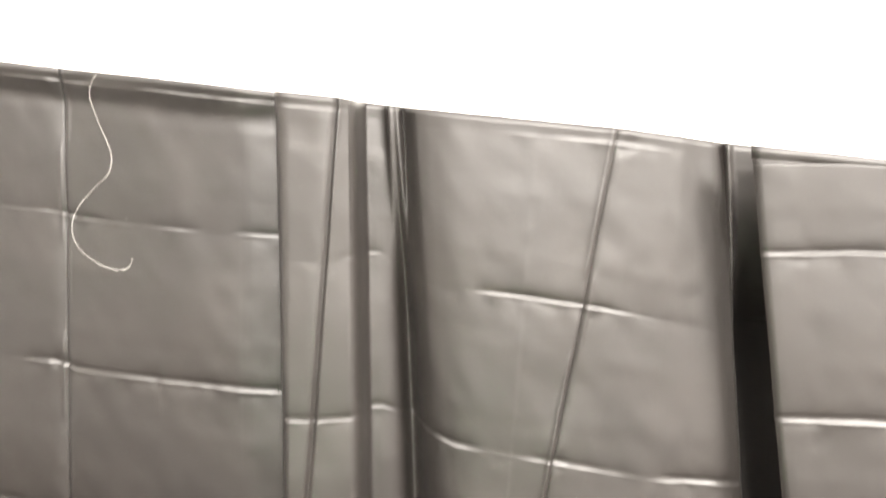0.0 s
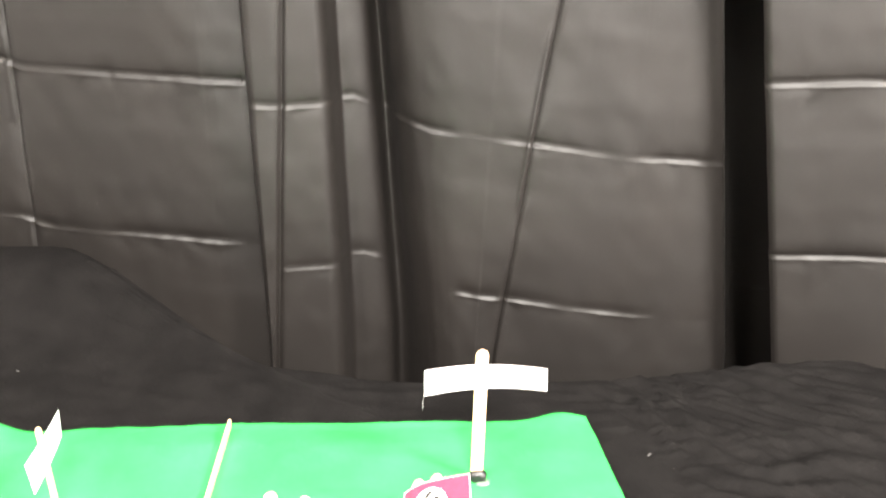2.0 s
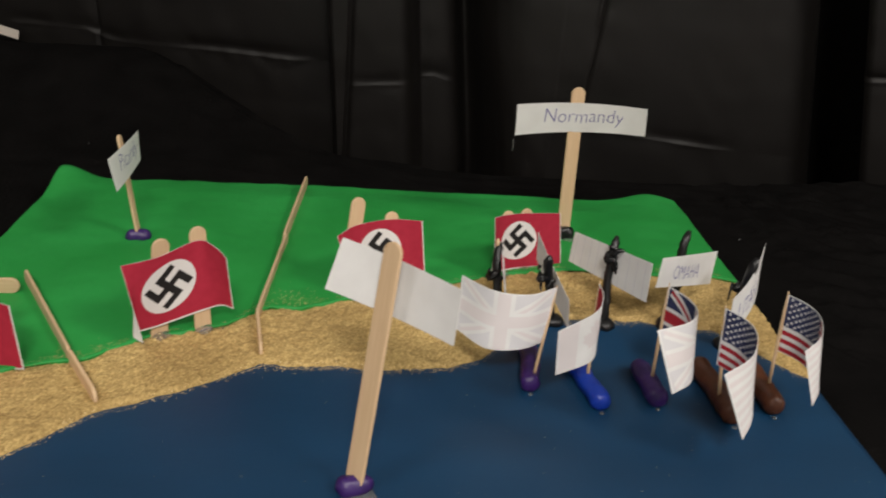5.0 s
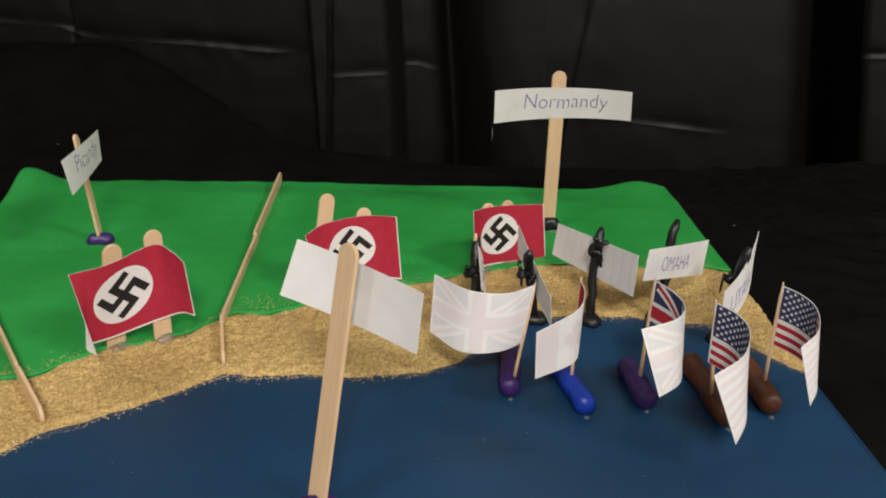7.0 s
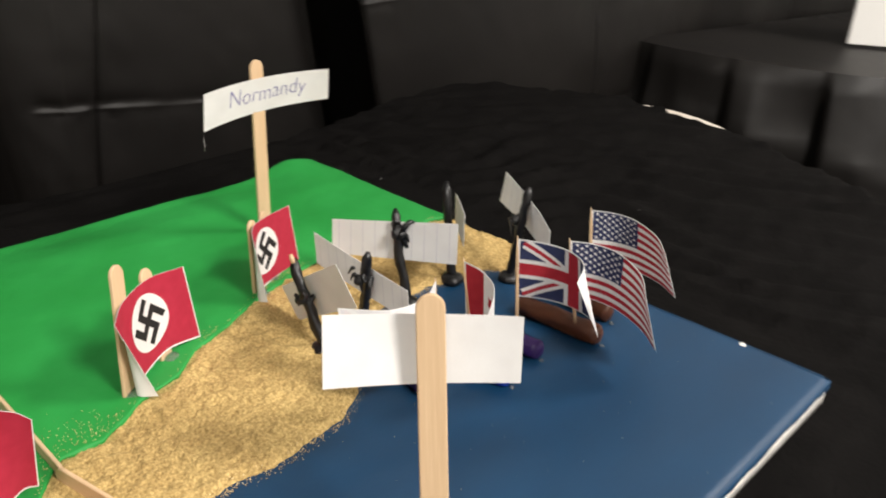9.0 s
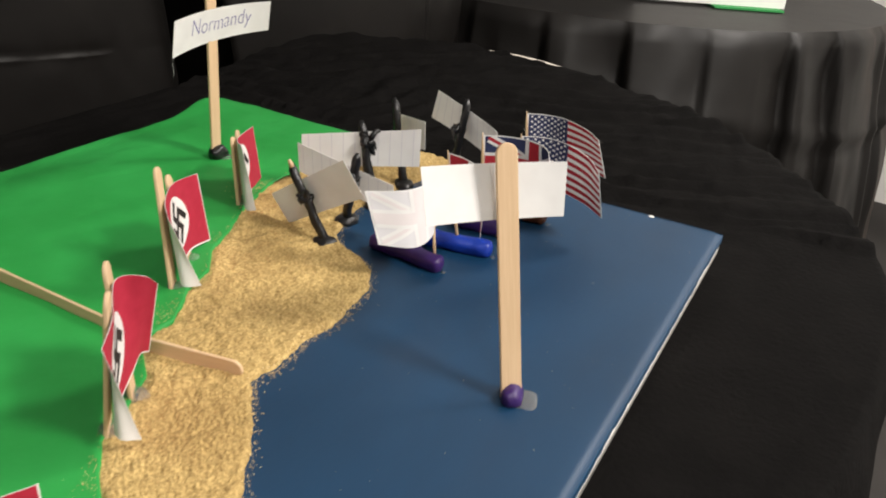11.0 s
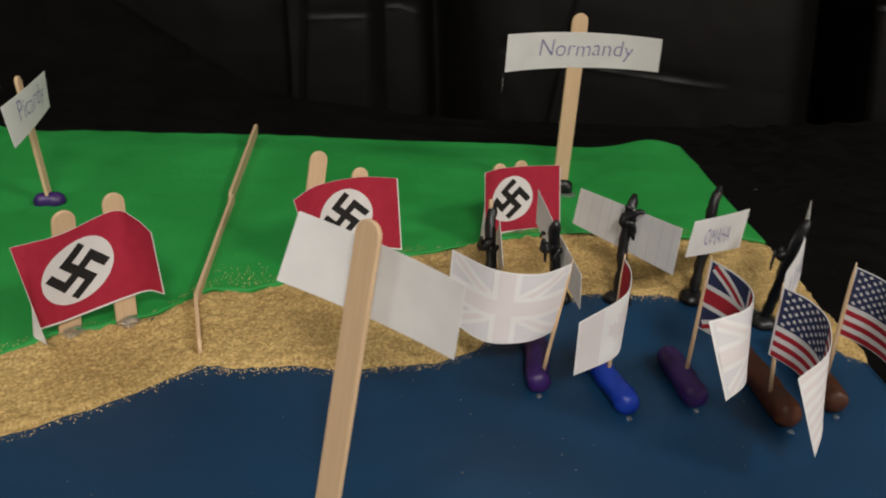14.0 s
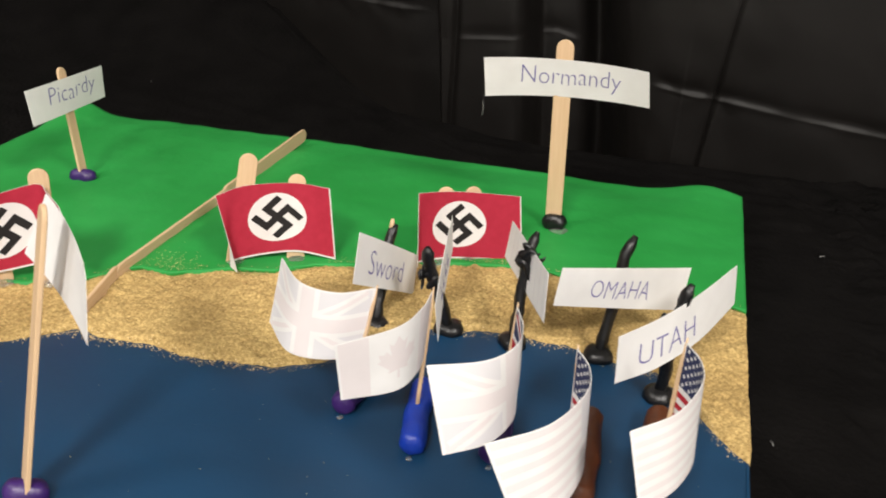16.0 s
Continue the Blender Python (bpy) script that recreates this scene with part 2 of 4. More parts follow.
class Sheet:
    """A bent sheet of paper: points over u (left to right) and v (bottom to top), seen from its printed face."""

    def __init__(self, place, nu=40, nv=12):
        self.nu, self.nv = nu, nv
        self.p = [[place(i / nu, j / nv) for j in range(nv + 1)] for i in range(nu + 1)]

    def at(self, u, v):
        x, y = min(max(u, 0), 1) * self.nu, min(max(v, 0), 1) * self.nv
        i, j = min(int(x), self.nu - 1), min(int(y), self.nv - 1)
        a, b = x - i, y - j
        p = self.p
        return p[i][j] * (1 - a) * (1 - b) + p[i + 1][j] * a * (1 - b) + p[i][j + 1] * (1 - a) * b + p[i + 1][j + 1] * a * b

    def normal(self, u, v):
        d = 0.02
        du = self.at(min(u + d, 1), v) - self.at(max(u - d, 0), v)
        dv = self.at(u, min(v + d, 1)) - self.at(u, max(v - d, 0))
        return du.cross(dv).normalized()

    def paper(self, thick=0.00022):
        bm = bmesh.new()
        nu, nv = self.nu, self.nv
        back_p = [[self.p[i][j] - self.normal(i / nu, j / nv) * thick for j in range(nv + 1)] for i in range(nu + 1)]
        for pts, flip in ((self.p, False), (back_p, True)):
            vs = [[bm.verts.new(q) for q in row] for row in pts]
            for i in range(nu):
                for j in range(nv):
                    f = (vs[i][j], vs[i + 1][j], vs[i + 1][j + 1], vs[i][j + 1])
                    bm.faces.new(f[::-1] if flip else f)
        ring = [(i, 0) for i in range(nu)] + [(nu, j) for j in range(nv)] + [(i, nv) for i in range(nu, 0, -1)] + [(0, j) for j in range(nv, 0, -1)]
        fr = [bm.verts.new(self.p[i][j]) for i, j in ring]
        bk = [bm.verts.new(back_p[i][j]) for i, j in ring]
        for k in range(len(ring)):
            n = (k + 1) % len(ring)
            bm.faces.new((fr[k], bk[k], bk[n], fr[n]))
        return bm

    def print_on(self, flat, off=0.00012):
        """Bend a flat bmesh drawn in u, v onto the sheet, a little proud of it (off below 0: on the back)."""
        for axis, n in ((0, self.nu), (1, self.nv)):
            step = 1 if axis == 0 else 2
            for k in range(0, n + 1, step):
                co, no = [0, 0, 0], [0, 0, 0]
                co[axis], no[axis] = k / n, 1
                bmesh.ops.bisect_plane(flat, geom=flat.verts[:] + flat.edges[:] + flat.faces[:], dist=1e-6, plane_co=co, plane_no=no)
        for v in flat.verts:
            u, w = v.co.x, v.co.y
            v.co = self.at(u, w) + self.normal(u, w) * off
        return flat


def polys(*shapes):
    """A flat bmesh of polygons given in u, v."""
    bm = bmesh.new()
    for pts in shapes:
        bm.faces.new([bm.verts.new((x, y, 0)) for x, y in pts])
    return bm


def rect(x0, y0, x1, y1):
    return [(x0, y0), (x1, y0), (x1, y1), (x0, y1)]


def text_flat(words, u0, v0, u1, v1, aspect, shear=0.1, thin=0.0):
    """Letters as a flat bmesh that fills a box in u, v."""
    cu = bpy.data.curves.new("letters", "FONT")
    cu.body, cu.shear, cu.offset = words, shear, thin
    cu.resolution_u = 3
    ob = new("letters", cu)
    me = bpy.data.meshes.new_from_object(ob.evaluated_get(bpy.context.evaluated_depsgraph_get()))
    bpy.data.objects.remove(ob)
    bm = bmesh.new()
    bm.from_mesh(me)
    bpy.data.meshes.remove(me)
    xs, ys = [v.co.x for v in bm.verts], [v.co.y for v in bm.verts]
    lo, hi, yl, yh = min(xs), max(xs), min(ys), max(ys)
    for v in bm.verts:
        s = (v.co.x - lo) / (hi - lo)
        wob = 0.03 * math.sin(9 * s + 1) + 0.02 * math.sin(23 * s)
        v.co = Vector((u0 + (u1 - u0) * s, v0 + (v1 - v0) * ((v.co.y - yl) / (yh - yl) + wob), 0))
    return bm


def lump_bm(path, radii, around=14, seed=0, rough=0.12):
    """A rolled or pinched piece of clay along a path, with a thumbed surface."""
    bm = bmesh.new()
    pts = [Vector(p) for p in path]
    rings = []
    n = len(pts)
    for k, p in enumerate(pts):
        d = (pts[min(k + 1, n - 1)] - pts[max(k - 1, 0)]).normalized()
        side = d.cross(Vector((0, 0, 1)))
        if side.length < 0.1:
            side = d.cross(Vector((0, 1, 0)))
        side.normalize()
        up = side.cross(d).normalized()
        ring = []
        for a in range(around):
            w = 2 * math.pi * a / around
            dirn = side * math.cos(w) + up * math.sin(w)
            r = radii[k] * (1 + rough * noise.noise(dirn * 1.7 + p * 160 + Vector((seed * 7.3, 0, 0))))
            ring.append(bm.verts.new(p + dirn * r))
        rings.append(ring)
    for a, b in zip(rings, rings[1:]):
        for k in range(around):
            bm.faces.new((a[k], a[(k + 1) % around], b[(k + 1) % around], b[k]))
    bm.faces.new(rings[0][::-1])
    bm.faces.new(rings[-1])
    bmesh.ops.recalc_face_normals(bm, faces=bm.faces)
    return bm


def rolled(a, b, r, n=14, seed=0, blunt=1.0):
    """Path and radii of a clay roll with rounded ends."""
    a, b = Vector(a), Vector(b)
    side = (b - a).normalized().cross(Vector((0, 0, 1)))
    path, radii = [], []
    for k in range(n + 1):
        t = 0.5 - 0.5 * math.cos(math.pi * k / n)
        p = a.lerp(b, t) + side * 0.0015 * noise.noise(Vector((t * 3, seed, 0)))
        e = blunt * min(t, 1 - t) * (b - a).length / r
        cap = math.sqrt(max(0.0, 1 - (1 - min(e, 1)) ** 2))
        path.append(p)
        radii.append(r * max(0.08, cap) * (1 + 0.07 * noise.noise(Vector((t * 4, seed + 5, 1)))))
    return path, radii


def puddle_bm(x, y, z, r, h, seed=0, around=18):
    """A flat blob of glue or clay pressed on a surface."""
    bm = bmesh.new()
    rows = []
    for k, (s, t) in enumerate(((1.0, -0.05), (0.97, 0.35), (0.8, 0.75), (0.45, 0.97))):
        row = []
        for a in range(around):
            w = 2 * math.pi * a / around
            q = r * s * (1 + 0.28 * noise.noise(Vector((math.cos(w) * 1.2 + seed * 3.1, math.sin(w) * 1.2, seed))))
            row.append(bm.verts.new((x + q * math.cos(w), y + q * math.sin(w), z + h * t)))
        rows.append(row)
    for a, b in zip(rows, rows[1:]):
        for k in range(around):
            bm.faces.new((a[k], a[(k + 1) % around], b[(k + 1) % around], b[k]))
    top = bm.verts.new((x, y, z + h))
    for k in range(around):
        bm.faces.new((rows[-1][k], rows[-1][(k + 1) % around], top))
    bm.faces.new(rows[0][::-1])
    bmesh.ops.recalc_face_normals(bm, faces=bm.faces)
    return bm


# ---- room ----
LEAN = math.atan(-0.155)  # the wall and its curtains run slightly off the board's back edge
BACK = Matrix.Translation((0, 0.845, 0)) @ Matrix.Rotation(LEAN, 4, "Z")


def slab(name, lo, hi, mat, kind_label):
    ob = link_mesh(name, box(bmesh.new(), lo, hi), mat, smooth=False)
    ob.matrix_world = BACK
    return tagged(ob, kind_label, name.split("_")[0], kind="structure")


slab("floor", (-2.9, -4.2, -0.80), (3.2, 0.30, -0.75), FLOOR, "brown speckled tile floor of the room")
slab("ceiling", (-2.9, -4.2, 1.76), (3.2, 0.30, 1.82), CEILING, "off-white tiled ceiling of the room")
wall_back = slab("wall_north", (-2.9, 0.19, -0.75), (3.2, 0.30, 1.76), WALL, "white painted panel wall behind black curtains")
slab("wall_south", (-2.9, -4.2, -0.75), (3.2, -4.05, 1.76), WALL, "plain painted wall of the room")
slab("wall_west", (-2.9, -4.05, -0.75), (-2.75, 0.19, 1.76), WALL, "plain painted wall of the room")
slab("wall_east", (3.05, -4.05, -0.75), (3.2, 0.19, 1.76), WALL, "plain painted wall of the room")
for x in (-0.27, 0.50, 1.27, -1.04):
    bm = box(bmesh.new(), (x - 0.0012, 0.187, 0.3), (x + 0.0012, 0.1905, 1.75))
    seam = part("panel_seam", bm, SEAM, wall_back, smooth=False)

# ---- curtains of black plastic sheet, with the creases of their packing ----
# each fold line: where it runs at the top, where it runs low down, and how deep it lies
FOLDS = [(-1.60, -1.60, 0.0), (-0.80, -0.78, 0.10), (-0.50, -0.48, 0.060), (-0.352, -0.331, 0.041), (-0.337, -0.315, 0.042), (-0.328, -0.306, 0.039), (-0.20, -0.175, 0.020),
         (-0.085, -0.045, 0.014), (-0.045, 0.004, 0.022), (-0.033, 0.018, 0.026), (-0.027, 0.026, -0.026), (-0.015, 0.0315, -0.036), (0.030, 0.034, -0.034), (0.044, 0.0365, -0.032),
         (0.048, 0.039, -0.023), (0.052, 0.0445, -0.030), (0.064, 0.116, -0.018), (0.070, 0.126, -0.004), (0.074, 0.131, 0.036), (0.090, 0.155, 0.040), (0.104, 0.178, 0.052), (0.113, 0.192, 0.082),
         (0.118, 0.205, 0.074), (0.126, 0.222, 0.040), (0.145, 0.245, 0.014), (0.19, 0.270, 0.002), (0.28, 0.300, 0.0), (0.388, 0.325, -0.001), (0.394, 0.330, 0.0), (0.400, 0.336, -0.001),
         (0.470, 0.500, 0.004), (0.495, 0.560, 0.017), (0.520, 0.630, 0.026), (0.534, 0.656, 0.040), (0.538, 0.661, 0.075), (0.545, 0.668, 0.155), (0.66, 0.76, 0.165), (0.78, 0.90, 0.165)]
FOLDS_2 = [(0.551, 0.698, -0.033), (0.557, 0.704, -0.036), (0.60, 0.745, -0.041), (0.68, 0.82, -0.052), (0.80, 0.92, -0.064), (0.95, 1.03, -0.068), (1.04, 1.10, -0.050), (1.10, 1.16, -0.055),
           (1.33, 1.36, 0.01), (1.5, 1.5, 0.03), (1.56, 1.56, -0.006), (1.8, 1.8, 0.01), (2.1, 2.1, 0.0), (2.9, 2.9, 0.01)]
# height of the second level crease along each sheet
LEVEL = [(-0.7, 0.232), (-0.343, 0.236), (-0.31, 0.228), (-0.009, 0.232), (-0.001, 0.214), (0.05, 0.213), (0.12, 0.222), (0.16, 0.205), (0.22, 0.190), (0.36, 0.184), (0.60, 0.164)]
LEVEL_2 = [(0.62, 0.278), (0.73, 0.292), (0.9, 0.302), (1.3, 0.31), (2.8, 0.32)]


def ridge(d, w):
    return math.exp(-abs(d) / w)


def near(stops, lo, hi, step):
    """Grid stops from lo to hi, packed close round the given places."""
    out = {lo, hi}
    n = int((hi - lo) / step)
    out.update(lo + (hi - lo) * k / n for k in range(n + 1))
    for c in stops:
        out.update(c + d for d in (-0.012, -0.007, -0.0042, -0.0024, -0.0012, 0, 0.0012, 0.0024, 0.0042, 0.007, 0.012) if lo < c + d < hi)
    out = sorted(out)
    kept = out[:1]
    for v in out[1:]:
        if v - kept[-1] > 0.0009:
            kept.append(v)
    return kept


def curtain(folds, top, bottom, step, creases, level, pitch, label):
    """A hanging sheet: its columns follow the fold lines, its rows the level packing creases."""
    bm = bmesh.new()
    mids = [(a + b) / 2 for a, b, y in folds]
    tops, lows = [(m, f[0]) for m, f in zip(mids, folds)], [(m, f[1]) for m, f in zip(mids, folds)]
    deep = [(m, f[2]) for m, f in zip(mids, folds)]
    # narrow folds stay sharp, broad ones roll over
    spread = [(m, max(0.0025, min(0.035, 0.45 * min(abs(m - o) for o in mids if o != m)))) for m in mids]
    lines = [0.2 + pitch * k for k in range(-4, 3)]
    columns = near(creases + [m for m in mids if mids[0] + 0.02 < m < 0.75], mids[0], mids[-1], step)
    rows = []
    for zr in near(lines, bottom, top, 0.009):
        row = []
        hang = smooth01((top - zr) / 0.05)
        for s in columns:
            lift = (along(level, s) - 0.2) * smooth01((top - zr) / 0.12)
            z = zr + lift + 0.003 * wave(s, zr * 0.3, 0, 9) * hang
            z -= 0.033 * (s + 0.4) * smooth01((zr - 0.35) / 0.25)
            f = (0.6 - z) / 0.7
            if f > 1:
                f = 1 + (f - 1) * 0.5
            x = along(tops, s) * (1 - f) + along(lows, s) * f
            soft = along(spread, s)
            y = sum(along(deep, s + q * soft) for q in (-1, -0.6, -0.2, 0.2, 0.6, 1)) / 6
            # the top is pinned to the rail, so the deep folds come forward there and part of the edge tips over
            y += (0.02 - y) * 0.9 * (1 - smooth01((top - zr) / 0.34)) * smooth01((y - 0.03) / 0.04)
            y -= 0.016 * (1 - smooth01((top - zr) / 0.06)) * smooth01(0.5 - 6 * (s + 0.02))
            y += 0.0060 * wave(x, 0.3, z * 0.35, 4.0) + 0.0018 * wave(x, 1.3, z * 0.5, 12.0) + 0.0004 * wave(x, 2.3, z, 45.0) + 0.0007 * wave(x + z * 0.6, 5.3, z * 0.4, 38.0)
            crumple = 0.0
            for c in creases:
                d = s - c
                if abs(d) < 0.06:
                    # a sharp pressed groove with a raised lip that wanders from side to side
                    sway = wave(c, 0, z, 7)
                    y += 0.0019 * ridge(d, 0.0014) - 0.0026 * ridge(d - (0.0055 if sway > -0.1 else -0.0055), 0.0032) * (0.6 + abs(sway) * 1.6)
                    y += 0.004 * ridge(d, 0.03) * (1 + 1.5 * wave(c, 3, z, 9))
            for k, zc in enumerate(lines):
                d = zr - zc
                if abs(d) < 0.06:
                    fade = 0.9 * smooth01((0.62 if s > 0.7 else 0.22) + 2.6 * wave(s, k * 3.7, 0.5, 8.0))
                    # a pressed fold: shadowed dip above, bright lip below, strongest beside the upright folds
                    for c in creases:
                        fade = max(fade, 1.3 * ridge(s - c - 0.015, 0.045) * (0.75 + 0.8 * wave(s, k * 2.1, 4.4, 40)))
                        crumple = max(crumple, 1.6 * ridge(s - c, 0.012) * ridge(d, 0.012))
                    if mids[0] > 0.5:
                        fade = max(fade, smooth01((0.84 - s) / 0.06) * (0.8 + 0.4 * wave(s, k * 2.9, 1.1, 22)))
                    if -0.02 < s < 0.17:
                        fade = min(fade, 0.55)
                    crumple = max(crumple, fade * ridge(d, 0.018))
                    y -= fade * (0.0016 * ridge(d, 0.0026) - 0.0042 * ridge(d - 0.0062, 0.0050))
                    y += 0.0016 * ridge(d, 0.045)
                    # little dents that run down from the fold
                    y += 0.0030 * fade * max(0.0, wave(s, k * 5.3, 7.7, 26.0)) * ridge(d + 0.022, 0.018)
            y += crumple * 0.0024 * wave(x, 8.8, z, 62.0)
            row.append(Vector((x, y, z)))
        rows.append(row)
    grid_mesh(bm, rows)
    ob = link_mesh("curtain", bm, PLASTIC)
    ob.matrix_world = BACK
    mod = ob.modifiers.new("thickness", "SOLIDIFY")
    mod.thickness, mod.offset = 0.0012, 1.0
    return tagged(ob, label, "curtain", "curtains on the wall")


curtain(FOLDS, 0.648, -0.74, 0.0065, [-0.326, 0.362, -0.95], LEVEL, 0.2135, "creased black plastic sheet hung over a white wall")
curtain(FOLDS_2, 0.648, -0.74, 0.010, [1.07, 1.75, 2.4], LEVEL_2, 0.209, "creased black plastic sheet overlapping the next one")

# loose white thread hanging off the top of the curtain
def thread(name, pts, r, label):
    cu = bpy.data.curves.new(name, "CURVE")
    cu.dimensions, cu.bevel_depth, cu.bevel_resolution, cu.resolution_u = "3D", r, 2, 8
    sp = cu.splines.new("NURBS")
    sp.points.add(len(pts) - 1)
    for p, q in zip(sp.points, pts):
        p.co = (*q, 1)
    sp.use_endpoint_u, sp.order_u = True, 3
    ob = new(name, cu)
    me = bpy.data.meshes.new_from_object(ob.evaluated_get(bpy.context.evaluated_depsgraph_get()))
    bpy.data.objects.remove(ob)
    me.materials.append(STRING)
    me.shade_smooth()
    ob = new(name, me)
    ob.matrix_world = BACK
    return tagged(ob, label, "thread")


thread("loose_thread", [(-0.262, -0.008, 0.650), (-0.280, -0.010, 0.622), (-0.276, 0.004, 0.592), (-0.262, 0.008, 0.560), (-0.252, 0.010, 0.536), (-0.256, 0.012, 0.512), (-0.276, 0.014, 0.494), (-0.298, 0.014, 0.468),
                        (-0.312, 0.016, 0.438), (-0.300, 0.014, 0.408), (-0.265, 0.010, 0.388), (-0.232, 0.008, 0.384), (-0.219, 0.008, 0.396), (-0.221, 0.008, 0.404)], 0.00011, "loose white thread hanging on a black curtain")

# ---- round table under a black cloth ----
CENTRE = Vector((0.25, 0.40))
BACK_EDGE = [(-0.9, 1.15), (-0.40, 0.90), (-0.22, 0.80), (-0.10, 0.70), (0.036, 0.590), (0.16, 0.556), (0.377, 0.556), (0.513, 0.577), (0.626, 0.606), (0.72, 0.606), (0.80, 0.53), (0.86, 0.40), (1.2, 0.2)]


def table_radius(a):
    """Edge of the tabletop in the direction a: a round front, cut back along the wall."""
    d = Vector((math.cos(a), math.sin(a)))
    c = CENTRE - Vector((0.25, 0.49))
    bq = c.dot(d)
    r = -bq + math.sqrt(bq * bq - c.dot(c) + 0.6 ** 2)
    r += 0.50 * smooth01(-d.x * 1.6) * smooth01(d.y * 2.2)
    r += 0.027 * math.exp(-((math.degrees(math.atan2(d.y, d.x)) + 6) / 10) ** 2)
    r += 0.02 * smooth01((d.x + 0.1) * 2.2) * smooth01((-d.y - 0.15) * 2.5)
    lo, hi = 0.0, r
    for _ in range(24):
        mid = (lo + hi) / 2
        p = CENTRE + d * mid
        if p.y < along(BACK_EDGE, p.x):
            lo = mid
        else:
            hi = mid
    return lo


def cloth_height(x, y):
    z = -0.0175
    z += 0.0024 * wave(x, y, 0, 7) + 0.0016 * wave(x * 1.0, y * 3.2, 3, 22)
    fan = math.atan2(y - 0.85, x - 0.05)
    z += (0.0038 * math.sin(95 * fan + 12 * wave(x, y, 2, 6)) * (0.5 + 1.6 * wave(x, y, 8, 6) ** 2) + 0.0044 * wave(fan * 9, x, y, 9) + 0.0016 * wave(x * 0.8, y * 2.4, 6, 48)) * smooth01((x - 0.37) / 0.06)
    hump = math.exp(-((min(0.0, -x - 0.20) if x > -0.20 else 0.0) / 0.14) ** 2 - ((y - 0.77) / 0.11) ** 2)
    z += 0.055 * hump
    if -0.26 < x < 0.43 and -0.12 < y < 0.46:
        z = min(z, -0.0170 - 0.0014 * smooth01(max(x - 0.36, -0.01 - y) / 0.02))
    return max(z, -0.0212)


bm = bmesh.new()
rows = []
SEG = 560
for k in range(0, 104):
    row = []
    for s in range(SEG + 1):
        a = 2 * math.pi * s / SEG
        rim = table_radius(a)
        bare = math.exp(-((math.degrees(a) + 6.2) / 6.2) ** 2) + math.exp(-((math.degrees(a) - 353.8) / 6.2) ** 2)
        rim -= 0.036 * bare * (0.8 + 0.5 * wave(a * 6, 0, 0, 1))
        if k <= 90:
            r = rim * (k / 90) ** 0.8
            x, y = CENTRE.x + r * math.cos(a), CENTRE.y + r * math.sin(a)
            z = cloth_height(x, y)
        else:
            t = (k - 90) / 13
            drop = 0.70 * t if bare < 0.08 else 0.004 * t
            flare = (0.012 + 0.05 * t * (0.5 + 0.5 * math.sin(a * 21 + 2 * wave(a, 0, 1, 2)))) * (1.0 if bare < 0.08 else 0.1)
            if y > 0.5:
                flare *= 0.2
            r = rim + flare
            x, y = CENTRE.x + r * math.cos(a), CENTRE.y + r * math.sin(a)
            z = cloth_height(CENTRE.x + rim * math.cos(a), CENTRE.y + rim * math.sin(a)) - drop
        row.append(Vector((x, y, z)))
    rows.append(row)
grid_mesh(bm, rows)
bmesh.ops.remove_doubles(bm, verts=bm.verts, dist=1e-5)
tagged(link_mesh("tablecloth", bm, CLOTH), "wrinkled matte black cloth draped over a round table", "tablecloth")

table = thing("round_table", "round beige laminate table under a black cloth", "table", at=(0.25, 0.40, -0.75))
bm = bmesh.new()
for z0, z1 in ((-0.048, -0.0225),):
    low = [bm.verts.new((CENTRE.x + table_radius(2 * math.pi * s / 120) * math.cos(2 * math.pi * s / 120) - 0.25, CENTRE.y + table_radius(2 * math.pi * s / 120) * math.sin(2 * math.pi * s / 120) - 0.40, z0 + 0.75)) for s in range(120)]
    high = [bm.verts.new(v.co + Vector((0, 0, z1 - z0))) for v in low]
    bm.faces.new(low[::-1])
    bm.faces.new(high)
    for s in range(120):
        bm.faces.new((low[s], low[(s + 1) % 120], high[(s + 1) % 120], high[s]))
part("tabletop", bm, LAMINATE, table, "beige laminate top", smooth=False)
for x, y in ((-0.15, 0.25), (0.65, 0.25), (0.45, 0.02), (0.0, 0.02)):
    bm = bmesh.new()
    bmesh.ops.create_cone(bm, cap_ends=True, segments=16, radius1=0.016, radius2=0.018, depth=0.70, matrix=Matrix.Translation((x - 0.25, y - 0.40, 0.35)))
    part("leg", bm, LAMINATE, table)

